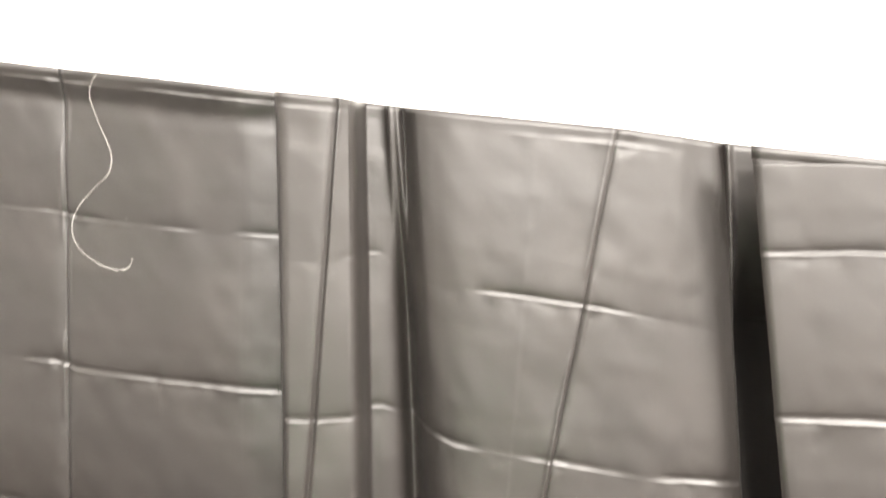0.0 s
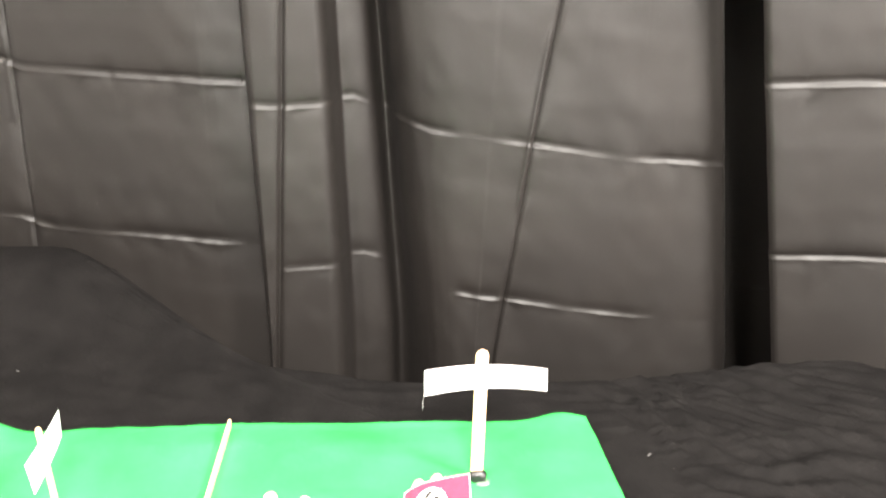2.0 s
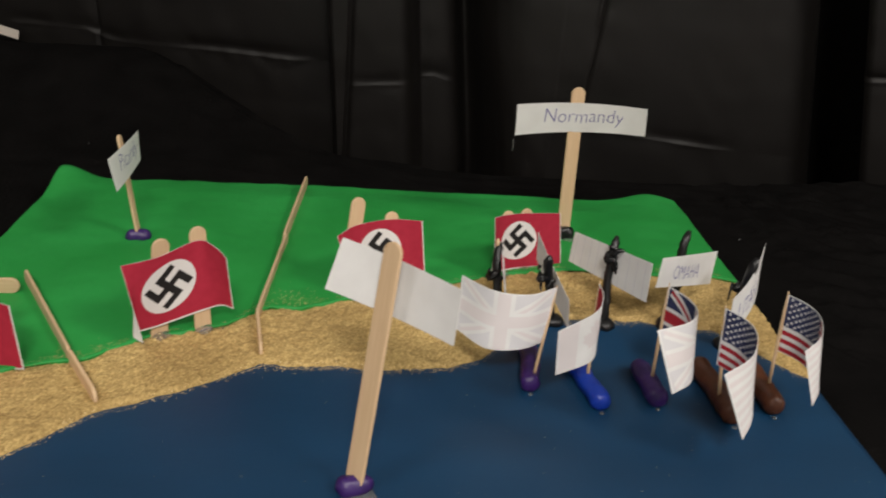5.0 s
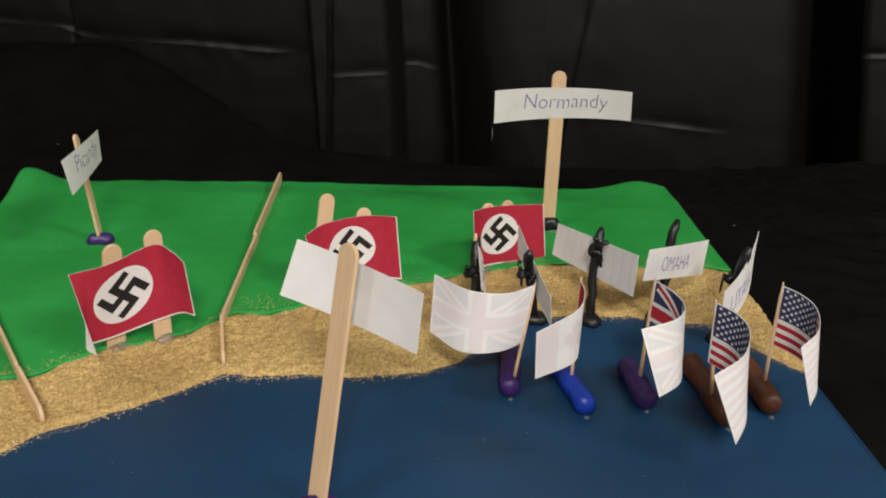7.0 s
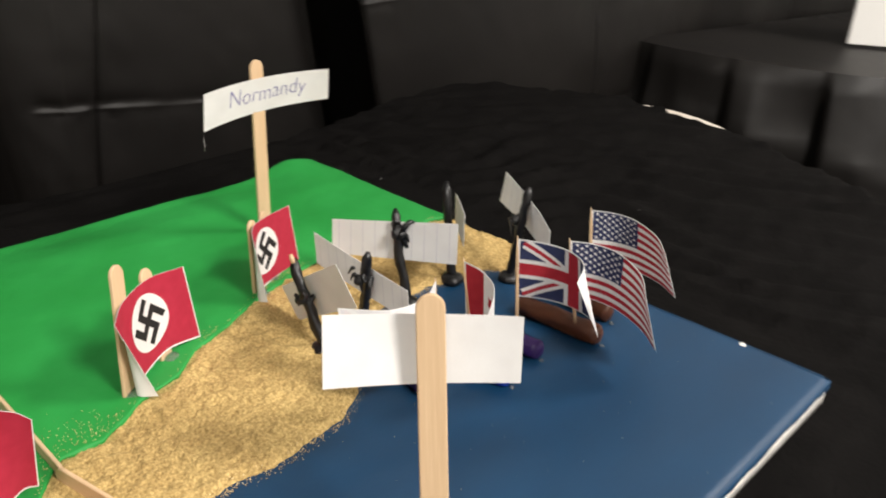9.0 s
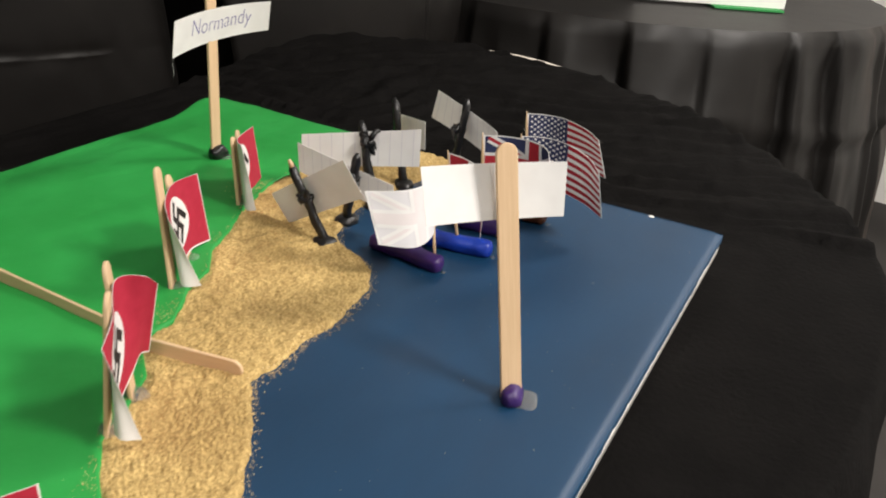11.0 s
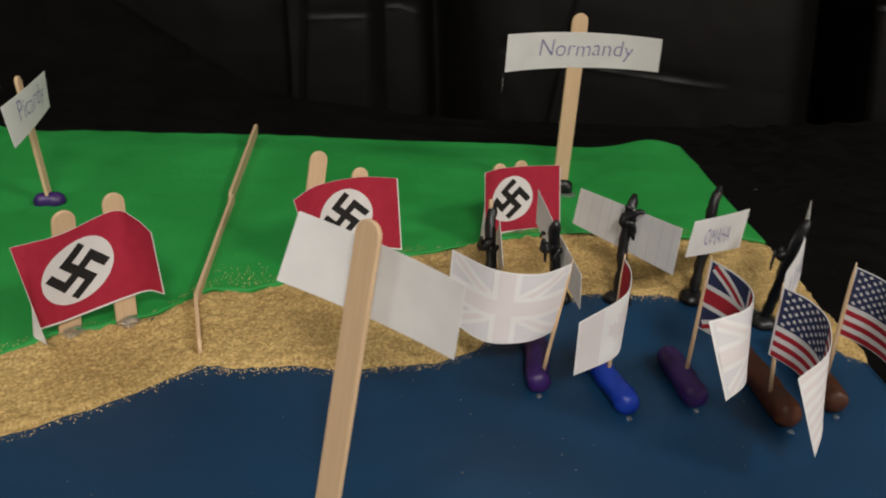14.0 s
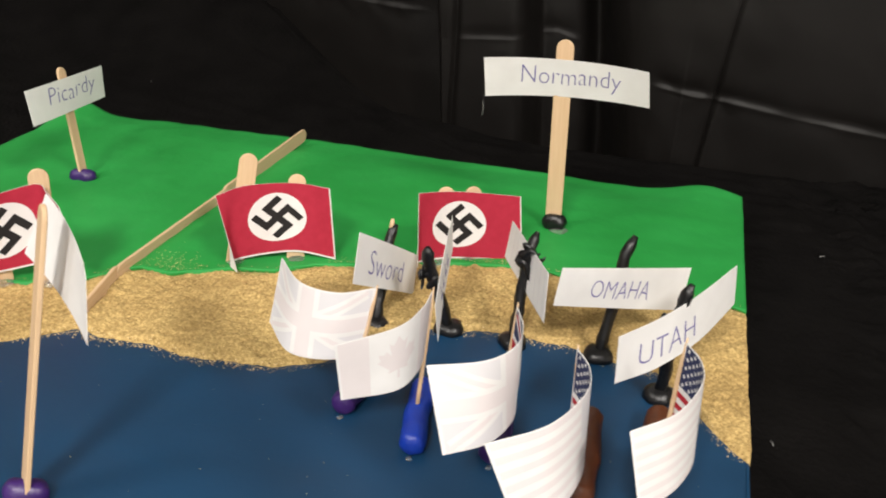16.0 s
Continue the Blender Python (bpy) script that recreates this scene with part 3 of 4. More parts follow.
# ---- neighbouring table with a pleated plastic cover, board and card on it ----
NC = Vector((1.867, 0.584))
rng = random.Random(23)
PLEATS = [(2 * math.pi * (k + rng.uniform(-0.30, 0.30)) / 30, rng.uniform(0.008, 0.034), rng.uniform(0.08, 0.19)) for k in range(34)]
bm = bmesh.new()
rows = []
for k in range(0, 48):
    row = []
    for s in range(721):
        a = 2 * math.pi * s / 720
        if k <= 12:
            r, z = 0.662 * k / 12, -0.020 + 0.001 * wave(a * 3, k, 0, 1)
        else:
            t = (k - 12) / 35
            valley = 0.0
            for p, deep, wide in PLEATS:
                d = (a - p + math.pi) % (2 * math.pi) - math.pi + 0.05 * (t - 0.2) * math.sin(p * 7)
                valley = max(valley, deep * max(0.0, 1 + d / wide if d < 0 else 1 - d / 0.018))
            z = -0.020 - 0.71 * t ** 1.1
            fold = -0.175 + 0.010 * wave(a * 5, 0, 0, 1) + 0.05 * math.sin(a * 2.5)
            r = 0.668 + 0.10 * t ** 0.7 - valley * min(1, t * 7 + 0.05) + 0.010 * wave(a * 5, t * 3, 0, 1) + 0.004 * wave(a * 14, t * 7, 0, 1)
            r += 0.010 * ridge(z - fold, 0.020) - 0.008 * ridge(z - fold + 0.022, 0.012)
        x, y = NC.x + r * math.cos(a), NC.y + r * math.sin(a)
        limit = 0.83 - 0.155 * x
        if y > limit:
            y = limit
        row.append(Vector((x, y, z)))
    rows.append(row)
cover = thing("table_cover", "pleated black plastic cover on a neighbouring round table", "tablecloth")
grid_mesh(bm, rows[:13])
bmesh.ops.remove_doubles(bm, verts=bm.verts, dist=1e-5)
part("cover_top", bm, PLASTIC, cover)
bm = bmesh.new()
grid_mesh(bm, rows[12:])
part("skirt", bm, PLASTIC, cover, "hanging pleats with a pressed crease")
m = pose(1.621, 0.205, -0.0185, 0, 0, -54.8)
bm = box(bmesh.new(), (-0.22, 0.0, 0.004), (0.10, 0.006, 0.36), m)
bmesh.ops.bevel(bm, geom=bm.edges[:], offset=0.001, segments=1, affect="EDGES")
tagged(link_mesh("display_board", bm, WALL, smooth=False), "white display board standing on the neighbouring table", "board")
bm = box(bmesh.new(), (-0.06, -0.02, 0.0), (0.09, 0.16, 0.004), m)
tagged(link_mesh("card_sheet", bm, CARD_GREEN, smooth=False), "green card lying under a white display board", "card")
bm = box(bmesh.new(), (2.35, -0.42, -0.75), (2.43, -0.34, 0.25))
bmesh.ops.bevel(bm, geom=bm.edges[:], offset=0.006, segments=2, affect="EDGES")
tagged(link_mesh("wooden_post", bm, ORANGE_WOOD, smooth=False), "orange varnished wooden post standing on the floor", "post")

# ---- the model: canvas with painted sea, raised green land and glued sand ----
LEFT, RIGHT, FRONT, REAR, THICK = -0.18, 0.35, 0.0, 0.432, 0.0165
SHORE = [(-0.18, 0.036), (-0.120, 0.050), (-0.086, 0.063), (-0.077, 0.074), (-0.057, 0.098), (-0.021, 0.119), (0.005, 0.138), (0.020, 0.152), (0.036, 0.150), (0.066, 0.153), (0.083, 0.150),
         (0.129, 0.156), (0.149, 0.166), (0.158, 0.178), (0.166, 0.198), (0.180, 0.211), (0.203, 0.217), (0.225, 0.223), (0.261, 0.223), (0.279, 0.217), (0.310, 0.214), (0.324, 0.194), (0.340, 0.170), (0.352, 0.160)]
LAND = [(-0.18, 0.100), (-0.113, 0.130), (-0.098, 0.137), (-0.073, 0.145), (-0.061, 0.158), (-0.048, 0.172), (-0.030, 0.177), (-0.005, 0.190), (0.009, 0.206), (0.018, 0.214), (0.037, 0.213),
        (0.065, 0.229), (0.090, 0.236), (0.110, 0.252), (0.138, 0.262), (0.165, 0.275), (0.222, 0.293), (0.250, 0.291), (0.315, 0.288), (0.335, 0.292), (0.352, 0.285)]


def shore(x):
    return along(SHORE, x) + 0.0016 * wave(x, 0.2, 0, 90) + 0.0009 * wave(x, 0.7, 0, 260)


def land_edge(x):
    return along(LAND, x) + 0.0016 * wave(x, 3.2, 0, 70)


def rear_edge(x):
    return along([(-0.19, 0.426), (-0.10, 0.438), (0.03, 0.445), (0.36, 0.449)], x) + 0.0024 * wave(x, 5.1, 0, 14) + 0.0012 * wave(x, 7.7, 0, 45)


def land_z(x, y):
    z = 0.0038 + 0.0012 * wave(x, y, 0.5, 16) + 0.0005 * wave(x, y, 2.5, 60)
    z -= 0.0030 * smooth01((y - 0.405) / 0.035)
    z += 0.0085 * math.exp(-((x - 0.328) / 0.028) ** 2 - ((y - 0.447) / 0.04) ** 2)
    z += 0.0120 * math.exp(-((x + 0.180) / 0.020) ** 2 - ((y - 0.424) / 0.03) ** 2)
    return z


def sand_z(x, y):
    return 0.0020 + 0.0013 * wave(x, y, 4.5, 40) + 0.0010 * wave(x, y, 1.5, 150) + 0.0009 * wave(x, y, 7.5, 230)


model = thing("model_board", "canvas board painted as sea, sand beach and green land", "model", at=(0.085, 0.205, -THICK))


def put(name, bm, mat, label="", smooth=True):
    for v in bm.verts:
        v.co -= Vector((0.085, 0.205, -THICK))
    return part(name, bm, mat, model, label, smooth)


bm = box(bmesh.new(), (LEFT, FRONT, -THICK), (RIGHT, REAR, -0.0006))
bmesh.ops.bevel(bm, geom=bm.edges[:], offset=0.0022, segments=3, affect="EDGES")
put("canvas", bm, CANVAS, "bare white stretched canvas edge")
bm = bmesh.new()
rows = []
for i in range(0, 241):
    x = LEFT - 0.0006 + (RIGHT - LEFT + 0.0012) * i / 240
    row = []
    for j in range(0, 64):
        if j < 5:  # paint folded over the front edge, with a ragged lower line
            low = -0.0048 - 0.0025 * wave(x, 1.1, 0, 30) - 0.0016 * wave(x, 2.2, 0, 120)
            y, z = FRONT - 0.0007, low * (1 - j / 5) - 0.0025 * (j / 5)
        else:
            y = FRONT - 0.0004 + 0.305 * ((j - 5) / 58) ** 1.0
            z = -0.0008 * smooth01((0.003 - y) / 0.003) + 0.00025 * wave(x, y, 0, 30)
        row.append(Vector((x, y, z)))
    rows.append(row)
grid_mesh(bm, rows)
put("painted_sea", bm, SEA, "deep blue painted water")
bm = bmesh.new()
rows = []
for i in range(0, 90):  # paint over the edge on the short side, worn off near the bottom
    y = 0.0 + 0.305 * i / 89
    low = -0.0065 - 0.0035 * wave(y, 9.1, 0, 30) - 0.002 * wave(y, 2.9, 0, 110)
    rows.append([Vector((RIGHT + 0.0006, y, low)), Vector((RIGHT + 0.0008, y, -0.003)), Vector((RIGHT + 0.0005, y, -0.0006)), Vector((RIGHT - 0.0008, y, 0.0003))])
grid_mesh(bm, rows)
put("painted_edge", bm, SEA, "blue paint worn along the edge")

bm = bmesh.new()
rows = []
for i in range(0, 521):
    x = LEFT + (RIGHT + 0.001 - LEFT) * i / 520
    a, b = shore(x), land_edge(x) + 0.006
    row = []
    for j in range(0, 91):
        y = a + (b - a) * j / 90
        e = smooth01((y - a) / 0.004) * (1 - 0.8 * smooth01((y - b + 0.010) / 0.006) * smooth01(0.4 + 2.2 * wave(x, 6.2, 0, 45)))
        row.append(Vector((x, y, -0.0003 + (sand_z(x, y) + 0.0004) * e + 0.0011 * random.random() * e)))
    rows.append(row)
grid_mesh(bm, rows)
put("beach", bm, SAND, "glued golden sand")

bm = bmesh.new()
rows = []
for i in range(0, 281):
    x = LEFT - 0.002 + (RIGHT + 0.003 - LEFT) * i / 280
    a, b = land_edge(x), rear_edge(x)
    row = []
    for j in range(0, 111):
        t = (j / 110) ** 1.25
        y = a + (b - a) * t
        if j == 0:  # the paint overhangs the sand in places
            y += 0.0045 * smooth01(0.5 + 2.2 * wave(x, 6.2, 0, 45))
        lip = 0.0 if j == 0 else 0.75 + 0.25 * smooth01((y - a) / 0.0016)
        z = 0.0002 + (land_z(x, y)) * lip
        row.append(Vector((x, y, z)))
    row.append(Vector((x, b + 0.0015, -0.004)))
    row.append(Vector((x, b + 0.0005, -0.012 + 0.003 * wave(x, 0, 0, 40))))
    rows.append(row)
first, last = rows[0], rows[-1]
rows.insert(0, [Vector((p.x - 0.0012, p.y, min(p.z, -0.006 + 0.003 * wave(p.y, 0, 0, 40)))) for p in first])
rows.append([Vector((p.x + 0.0006, p.y, min(p.z, -0.0005))) for p in last])
grid_mesh(bm, rows)
put("green_land", bm, GREEN, "thick bright green painted land")


def grains(name, spots, mat, label):
    verts, faces = [], []
    rng = random.Random(4)
    for x, y, z, r in spots:
        n = len(verts)
        t = rng.uniform(0, 6.3)
        for k in range(4):
            verts.append((x + r * math.cos(t + k * 1.57) * rng.uniform(0.6, 1.1), y + r * math.sin(t + k * 1.57) * rng.uniform(0.6, 1.1), z))
        verts.append((x, y, z + r * rng.uniform(0.7, 1.3)))
        faces += [(n + k, n + (k + 1) % 4, n + 4) for k in range(4)]
    me = bpy.data.meshes.new(name)
    me.from_pydata(verts, [], faces)
    me.materials.append(mat)
    return tagged(new(name, me), label, "sand", kind="stuff")


rng = random.Random(11)
spots = []
for _ in range(9000):
    x = rng.uniform(LEFT + 0.002, RIGHT - 0.001)
    a, b = shore(x), land_edge(x)
    y = a + (b - a) * rng.random()
    spots.append((x, y, sand_z(x, y) - 0.0001, rng.uniform(0.0003, 0.00065)))
for _ in range(1500):
    x = rng.uniform(LEFT + 0.002, RIGHT - 0.002)
    spots.append((x, shore(x) - abs(rng.gauss(0, 0.0022)), 0.0, rng.uniform(0.0002, 0.0005)))
for _ in range(2600):
    x = rng.uniform(LEFT + 0.002, RIGHT - 0.002)
    y = land_edge(x) + abs(rng.gauss(0, 0.010)) * (0.15 + 2.2 * max(0, wave(x, 0, 0, 18)))
    lip = smooth01((y - land_edge(x)) / 0.0035)
    spots.append((x, y, 0.0006 + land_z(x, y) * lip, rng.uniform(0.0002, 0.00042)))
for _ in range(120):
    x, y = rng.uniform(LEFT, RIGHT - 0.01), rng.uniform(0.01, 0.15)
    if y < shore(x):
        spots.append((x, y, 0.0, rng.uniform(0.00014, 0.00034)))
grains("sand_grains", spots, GRAIN, "loose golden grains of sand scattered on the painted board")


# ---- red paper flags on pairs of craft sticks ----
def strung(top, bottom):
    """Place function of a flag hung through a few points along its top and bottom edges."""
    top, bottom = [Vector(p) for p in top], [Vector(p) for p in bottom]

    def curve(pts):
        ext = [pts[0] * 2 - pts[1]] + pts + [pts[-1] * 2 - pts[-2]]
        fine = []
        for k in range(1, len(ext) - 2):
            p0, p1, p2, p3 = ext[k - 1:k + 3]
            for q in range(16):
                t = q / 16
                fine.append(0.5 * (2 * p1 + (p2 - p0) * t + (2 * p0 - 5 * p1 + 4 * p2 - p3) * t * t + (3 * p1 - p0 - 3 * p2 + p3) * t ** 3))
        fine.append(pts[-1])
        run = [0.0]
        for p, q in zip(fine, fine[1:]):
            run.append(run[-1] + (q - p).length)

        def at(u):
            d = u * run[-1]
            for k in range(len(run) - 1):
                if d <= run[k + 1]:
                    f = (d - run[k]) / max(1e-9, run[k + 1] - run[k])
                    return fine[k].lerp(fine[k + 1], f)
            return fine[-1].copy()
        return at
    hi, lo = curve(top), curve(bottom)
    return lambda u, v: lo(u).lerp(hi(u), v)


def hooked_cross(cx, cy, s, aspect, turn):
    """The crooked-arm emblem of these flags, as strips in u, v."""
    w = s * 0.2
    bars = [(-w / 2, -s / 2, w / 2, s / 2), (-s / 2, -w / 2, -w / 2, w / 2), (w / 2, -w / 2, s / 2, w / 2),
            (w / 2, s / 2 - w, s / 2, s / 2), (-s / 2, -s / 2, -w / 2, -s / 2 + w),
            (s / 2 - w, -s / 2, s / 2, -w / 2), (-s / 2, w / 2, -s / 2 + w, s / 2)]
    shapes = []
    ca, sa = math.cos(radians(turn)), math.sin(radians(turn))
    for x0, y0, x1, y1 in bars:
        shapes.append([(cx + (x * ca - y * sa) / aspect, cy + (x * sa + y * ca)) for x, y in rect(x0, y0, x1, y1)])
    return shapes


def disc(cx, cy, r, aspect, n=40):
    return [(cx + r * math.cos(2 * math.pi * k / n) / aspect, cy + r * math.sin(2 * math.pi * k / n)) for k in range(n)]


def red_flag(sticks, top, bottom, facing, centre):
    th = thing("red_flag", "red paper flag with black emblem on two craft sticks", "flag", "red flags along the beach")
    for b, t in sticks:
        craft_stick(th, b, t, facing, sink=0.001)
    sheet = Sheet(strung(top, bottom), 44, 14)
    paper = part("paper", sheet.paper(), PAPER, th, "white paper with a thin unprinted border")
    asp = 1.42
    part("red_field", sheet.print_on(polys(rect(0.002, 0.024, 0.990, 0.999)), 0.00010), INK_RED, paper, "printed crimson field")
    part("white_disc", sheet.print_on(polys(disc(centre, 0.52, 0.345, asp)), 0.00022), PAPER, paper)
    part("emblem", sheet.print_on(polys(*hooked_cross(centre, 0.52, 0.44, asp, 45)), 0.00034), INK_BLACK, paper, "printed black emblem")
    for k, (b, t) in enumerate(sticks):
        part("glue_blob", puddle_bm(b[0] + 0.001, b[1] - 0.001, b[2] - 0.0005, 0.0062, 0.0035, seed=k + b[0] * 50), GLUE, th, "clear hardened glue")
    return th


red_flag([((-0.0416, 0.1760, 0.002), (-0.0372, 0.1745, 0.0655)), ((-0.0182, 0.1858, 0.002), (-0.0208, 0.1930, 0.0662))],
         [(-0.0555, 0.1590, 0.0550), (-0.0388, 0.1712, 0.0555), (-0.0203, 0.1885, 0.0592), (-0.0095, 0.1840, 0.0580), (-0.0026, 0.1830, 0.0515)],
         [(-0.0445, 0.1540, 0.0095), (-0.0512, 0.1590, 0.0120), (-0.0405, 0.1722, 0.0105), (-0.0185, 0.1843, 0.0150), (-0.0080, 0.1905, 0.0160), (-0.0010, 0.1925, 0.0130)], (0.62, -0.78, 0.1), 0.43)
red_flag([((0.0640, 0.2395, 0.002), (0.0706, 0.2536, 0.0664)), ((0.0945, 0.2565, 0.002), (0.0924, 0.2679, 0.0519))],
         [(0.0580, 0.2347, 0.0462), (0.0700, 0.2480, 0.0490), (0.0925, 0.2635, 0.0480), (0.1136, 0.2653, 0.0473)],
         [(0.0725, 0.2275, 0.0040), (0.0650, 0.2330, 0.0050), (0.0710, 0.2400, 0.0070), (0.0945, 0.2550, 0.0080), (0.1183, 0.2609, 0.0045)], (0.5, -0.85, 0.15), 0.53)
red_flag([((0.1740, 0.2850, 0.002), (0.1757, 0.2916, 0.0478)), ((0.1890, 0.2940, 0.002), (0.1900, 0.2996, 0.0471))],
         [(0.1640, 0.2745, 0.0488), (0.1752, 0.2872, 0.0465), (0.1905, 0.2958, 0.0450), (0.2166, 0.3075, 0.0418)],
         [(0.1675, 0.2660, 0.0060), (0.1650, 0.2715, 0.0055), (0.1745, 0.2815, 0.0050), (0.1890, 0.2900, 0.0040), (0.2215, 0.3036, 0.0012)], (0.5, -0.85, 0.1), 0.44)
red_flag([((-0.1470, 0.1300, 0.002), (-0.1480, 0.1330, 0.0560)), ((-0.1240, 0.1380, 0.002), (-0.1250, 0.1420, 0.0540))],
         [(-0.1540, 0.1010, 0.0440), (-0.1510, 0.1230, 0.0440), (-0.1250, 0.1370, 0.0430), (-0.1058, 0.1335, 0.0415)],
         [(-0.1500, 0.1000, 0.0040), (-0.1490, 0.1220, 0.0030), (-0.1240, 0.1345, 0.0020), (-0.1030, 0.1340, 0.0020)], (0.35, -0.93, 0.1), 0.46)


# ---- fences of craft sticks glued on edge ----
def edge_stick(a, b, length_past=0.0, lean=0.0):
    """One stick lying on its narrow edge from a to b."""
    a, b = Vector(a), Vector(b)
    d = (b - a).normalized()
    side = Vector((d.y, -d.x, 0))
    face = (side + Vector((0, 0, lean))).normalized()
    bm = stick_bm((b - a).length, 0.0103, 0.0019, False, seed=int(a.y * 1e4) & 255)
    ob = link_mesh("fence_stick", bm, WOOD, smooth=False)
    ob.matrix_world = frame_from(a, b, face)
    return tagged(ob, "plain craft stick glued on its edge as a fence", "craft stick", "fence of craft sticks")


edge_stick((0.0200, 0.4350, 0.0095), (0.0148, 0.3150, 0.0060))
edge_stick((0.0165, 0.3200, 0.0055), (0.0122, 0.2000, 0.0045))
edge_stick((0.0112, 0.2050, 0.0048), (0.0205, 0.1570, 0.0042))
edge_stick((-0.1400, 0.2350, 0.0080), (-0.0815, 0.1430, 0.0056))
edge_stick((-0.0835, 0.1460, 0.0054), (-0.0560, 0.1050, 0.0044))
edge_stick((-0.2250, 0.2090, 0.0090), (-0.1370, 0.2180, 0.0088))


# ---- signs with pen lettering ----
def corners(tl, tr, br, bl, bow=0.0):
    tl, tr, br, bl = Vector(tl), Vector(tr), Vector(br), Vector(bl)
    out = (tr - tl).cross(tl - bl).normalized()

    def place(u, v):
        p = (bl * (1 - u) + br * u) * (1 - v) + (tl * (1 - u) + tr * u) * v
        return p + out * (bow * 4 * u * (1 - u))
    return place


def lettered(th, sheet, words, box_uv, label, ink=INK_PEN):
    paper = part("paper", sheet.paper(), PAPER, th, label)
    if words:
        part("lettering", sheet.print_on(text_flat(words, *box_uv, 1, thin=-0.017), 0.00015), ink, paper, "handwritten words in blue-violet pen")
    return paper


def ruled(sheet, paper, lines, side):
    """Pale ruling on the back of note paper, running up the slip."""
    strips = [rect(u - 0.004, 0.0, u + 0.004, 1.0) for u in lines]
    part("ruled_lines", sheet.print_on(polys(*strips), side), INK_RULE, paper, "pale printed ruling")


sign = thing("place_sign", "tall paper place sign on a craft stick in black clay", "sign", "place name signs")
craft_stick(sign, (0.2312, 0.3535, 0.004), (0.2270, 0.3520, 0.1252), (0.05, -1, 0))
lettered(sign, Sheet(corners((0.1810, 0.3415, 0.1120), (0.2775, 0.3395, 0.1150), (0.2805, 0.3440, 0.0930), (0.1825, 0.3460, 0.0872), -0.0065), 40, 8),
         "Normandy", (0.22, 0.20, 0.83, 0.80), "white paper strip curling forwards at its ends")
part("clay_foot", lump_bm(*rolled((0.2240, 0.3520, 0.0075), (0.2400, 0.3530, 0.0075), 0.0060, 10, 3), seed=3, rough=0.35), CLAY_BLACK, sign, "pinched black clay foot")
part("glue_blob", puddle_bm(0.236, 0.349, 0.003, 0.0065, 0.0022, 2.2), GLUE, sign, "clear hardened glue")

sign = thing("place_sign", "small paper place sign on a craft stick in purple clay", "sign", "place name signs")
craft_stick(sign, (-0.0885, 0.3085, 0.004), (-0.0998, 0.3160, 0.0790), (1, 0.02, 0.1), width=0.0075)
lettered(sign, Sheet(corners((-0.0955, 0.2760, 0.0745), (-0.0975, 0.3550, 0.0705), (-0.0965, 0.3530, 0.0485), (-0.0900, 0.2725, 0.0532), 0.001), 30, 8),
         "Picardy", (0.24, 0.22, 0.86, 0.84), "white paper slip tilted on its stick")
part("clay_foot", lump_bm(*rolled((-0.0975, 0.3070, 0.0060), (-0.0800, 0.3090, 0.0060), 0.0048, 10, 5), seed=5, rough=0.3), CLAY_PURPLE, sign, "pinched purple clay foot")

sign = thing("place_sign", "blank-backed paper sign on a tall craft stick in purple clay", "sign", "place name signs")
craft_stick(sign, (0.0785, 0.0470, 0.002), (0.0915, 0.0705, 0.1172), (-0.67, -0.74, 0.0))
fs = Sheet(corners((0.1208, 0.0510, 0.1052), (0.0677, 0.0990, 0.1056), (0.0604, 0.0900, 0.0826), (0.1191, 0.0482, 0.0792), 0.0022), 30, 8)
lettered(sign, fs, "", None, "plain white paper slip, its blank back shown")
part("clay_foot", lump_bm(*rolled((0.0705, 0.0440, 0.0030), (0.0875, 0.0500, 0.0030), 0.0052, 10, 8), seed=8, rough=0.3), CLAY_PURPLE, sign, "pinched purple clay foot")
part("glue_blob", puddle_bm(0.081, 0.043, -0.0003, 0.0085, 0.0015, 4.2), GLUE, sign, "clear hardened glue")


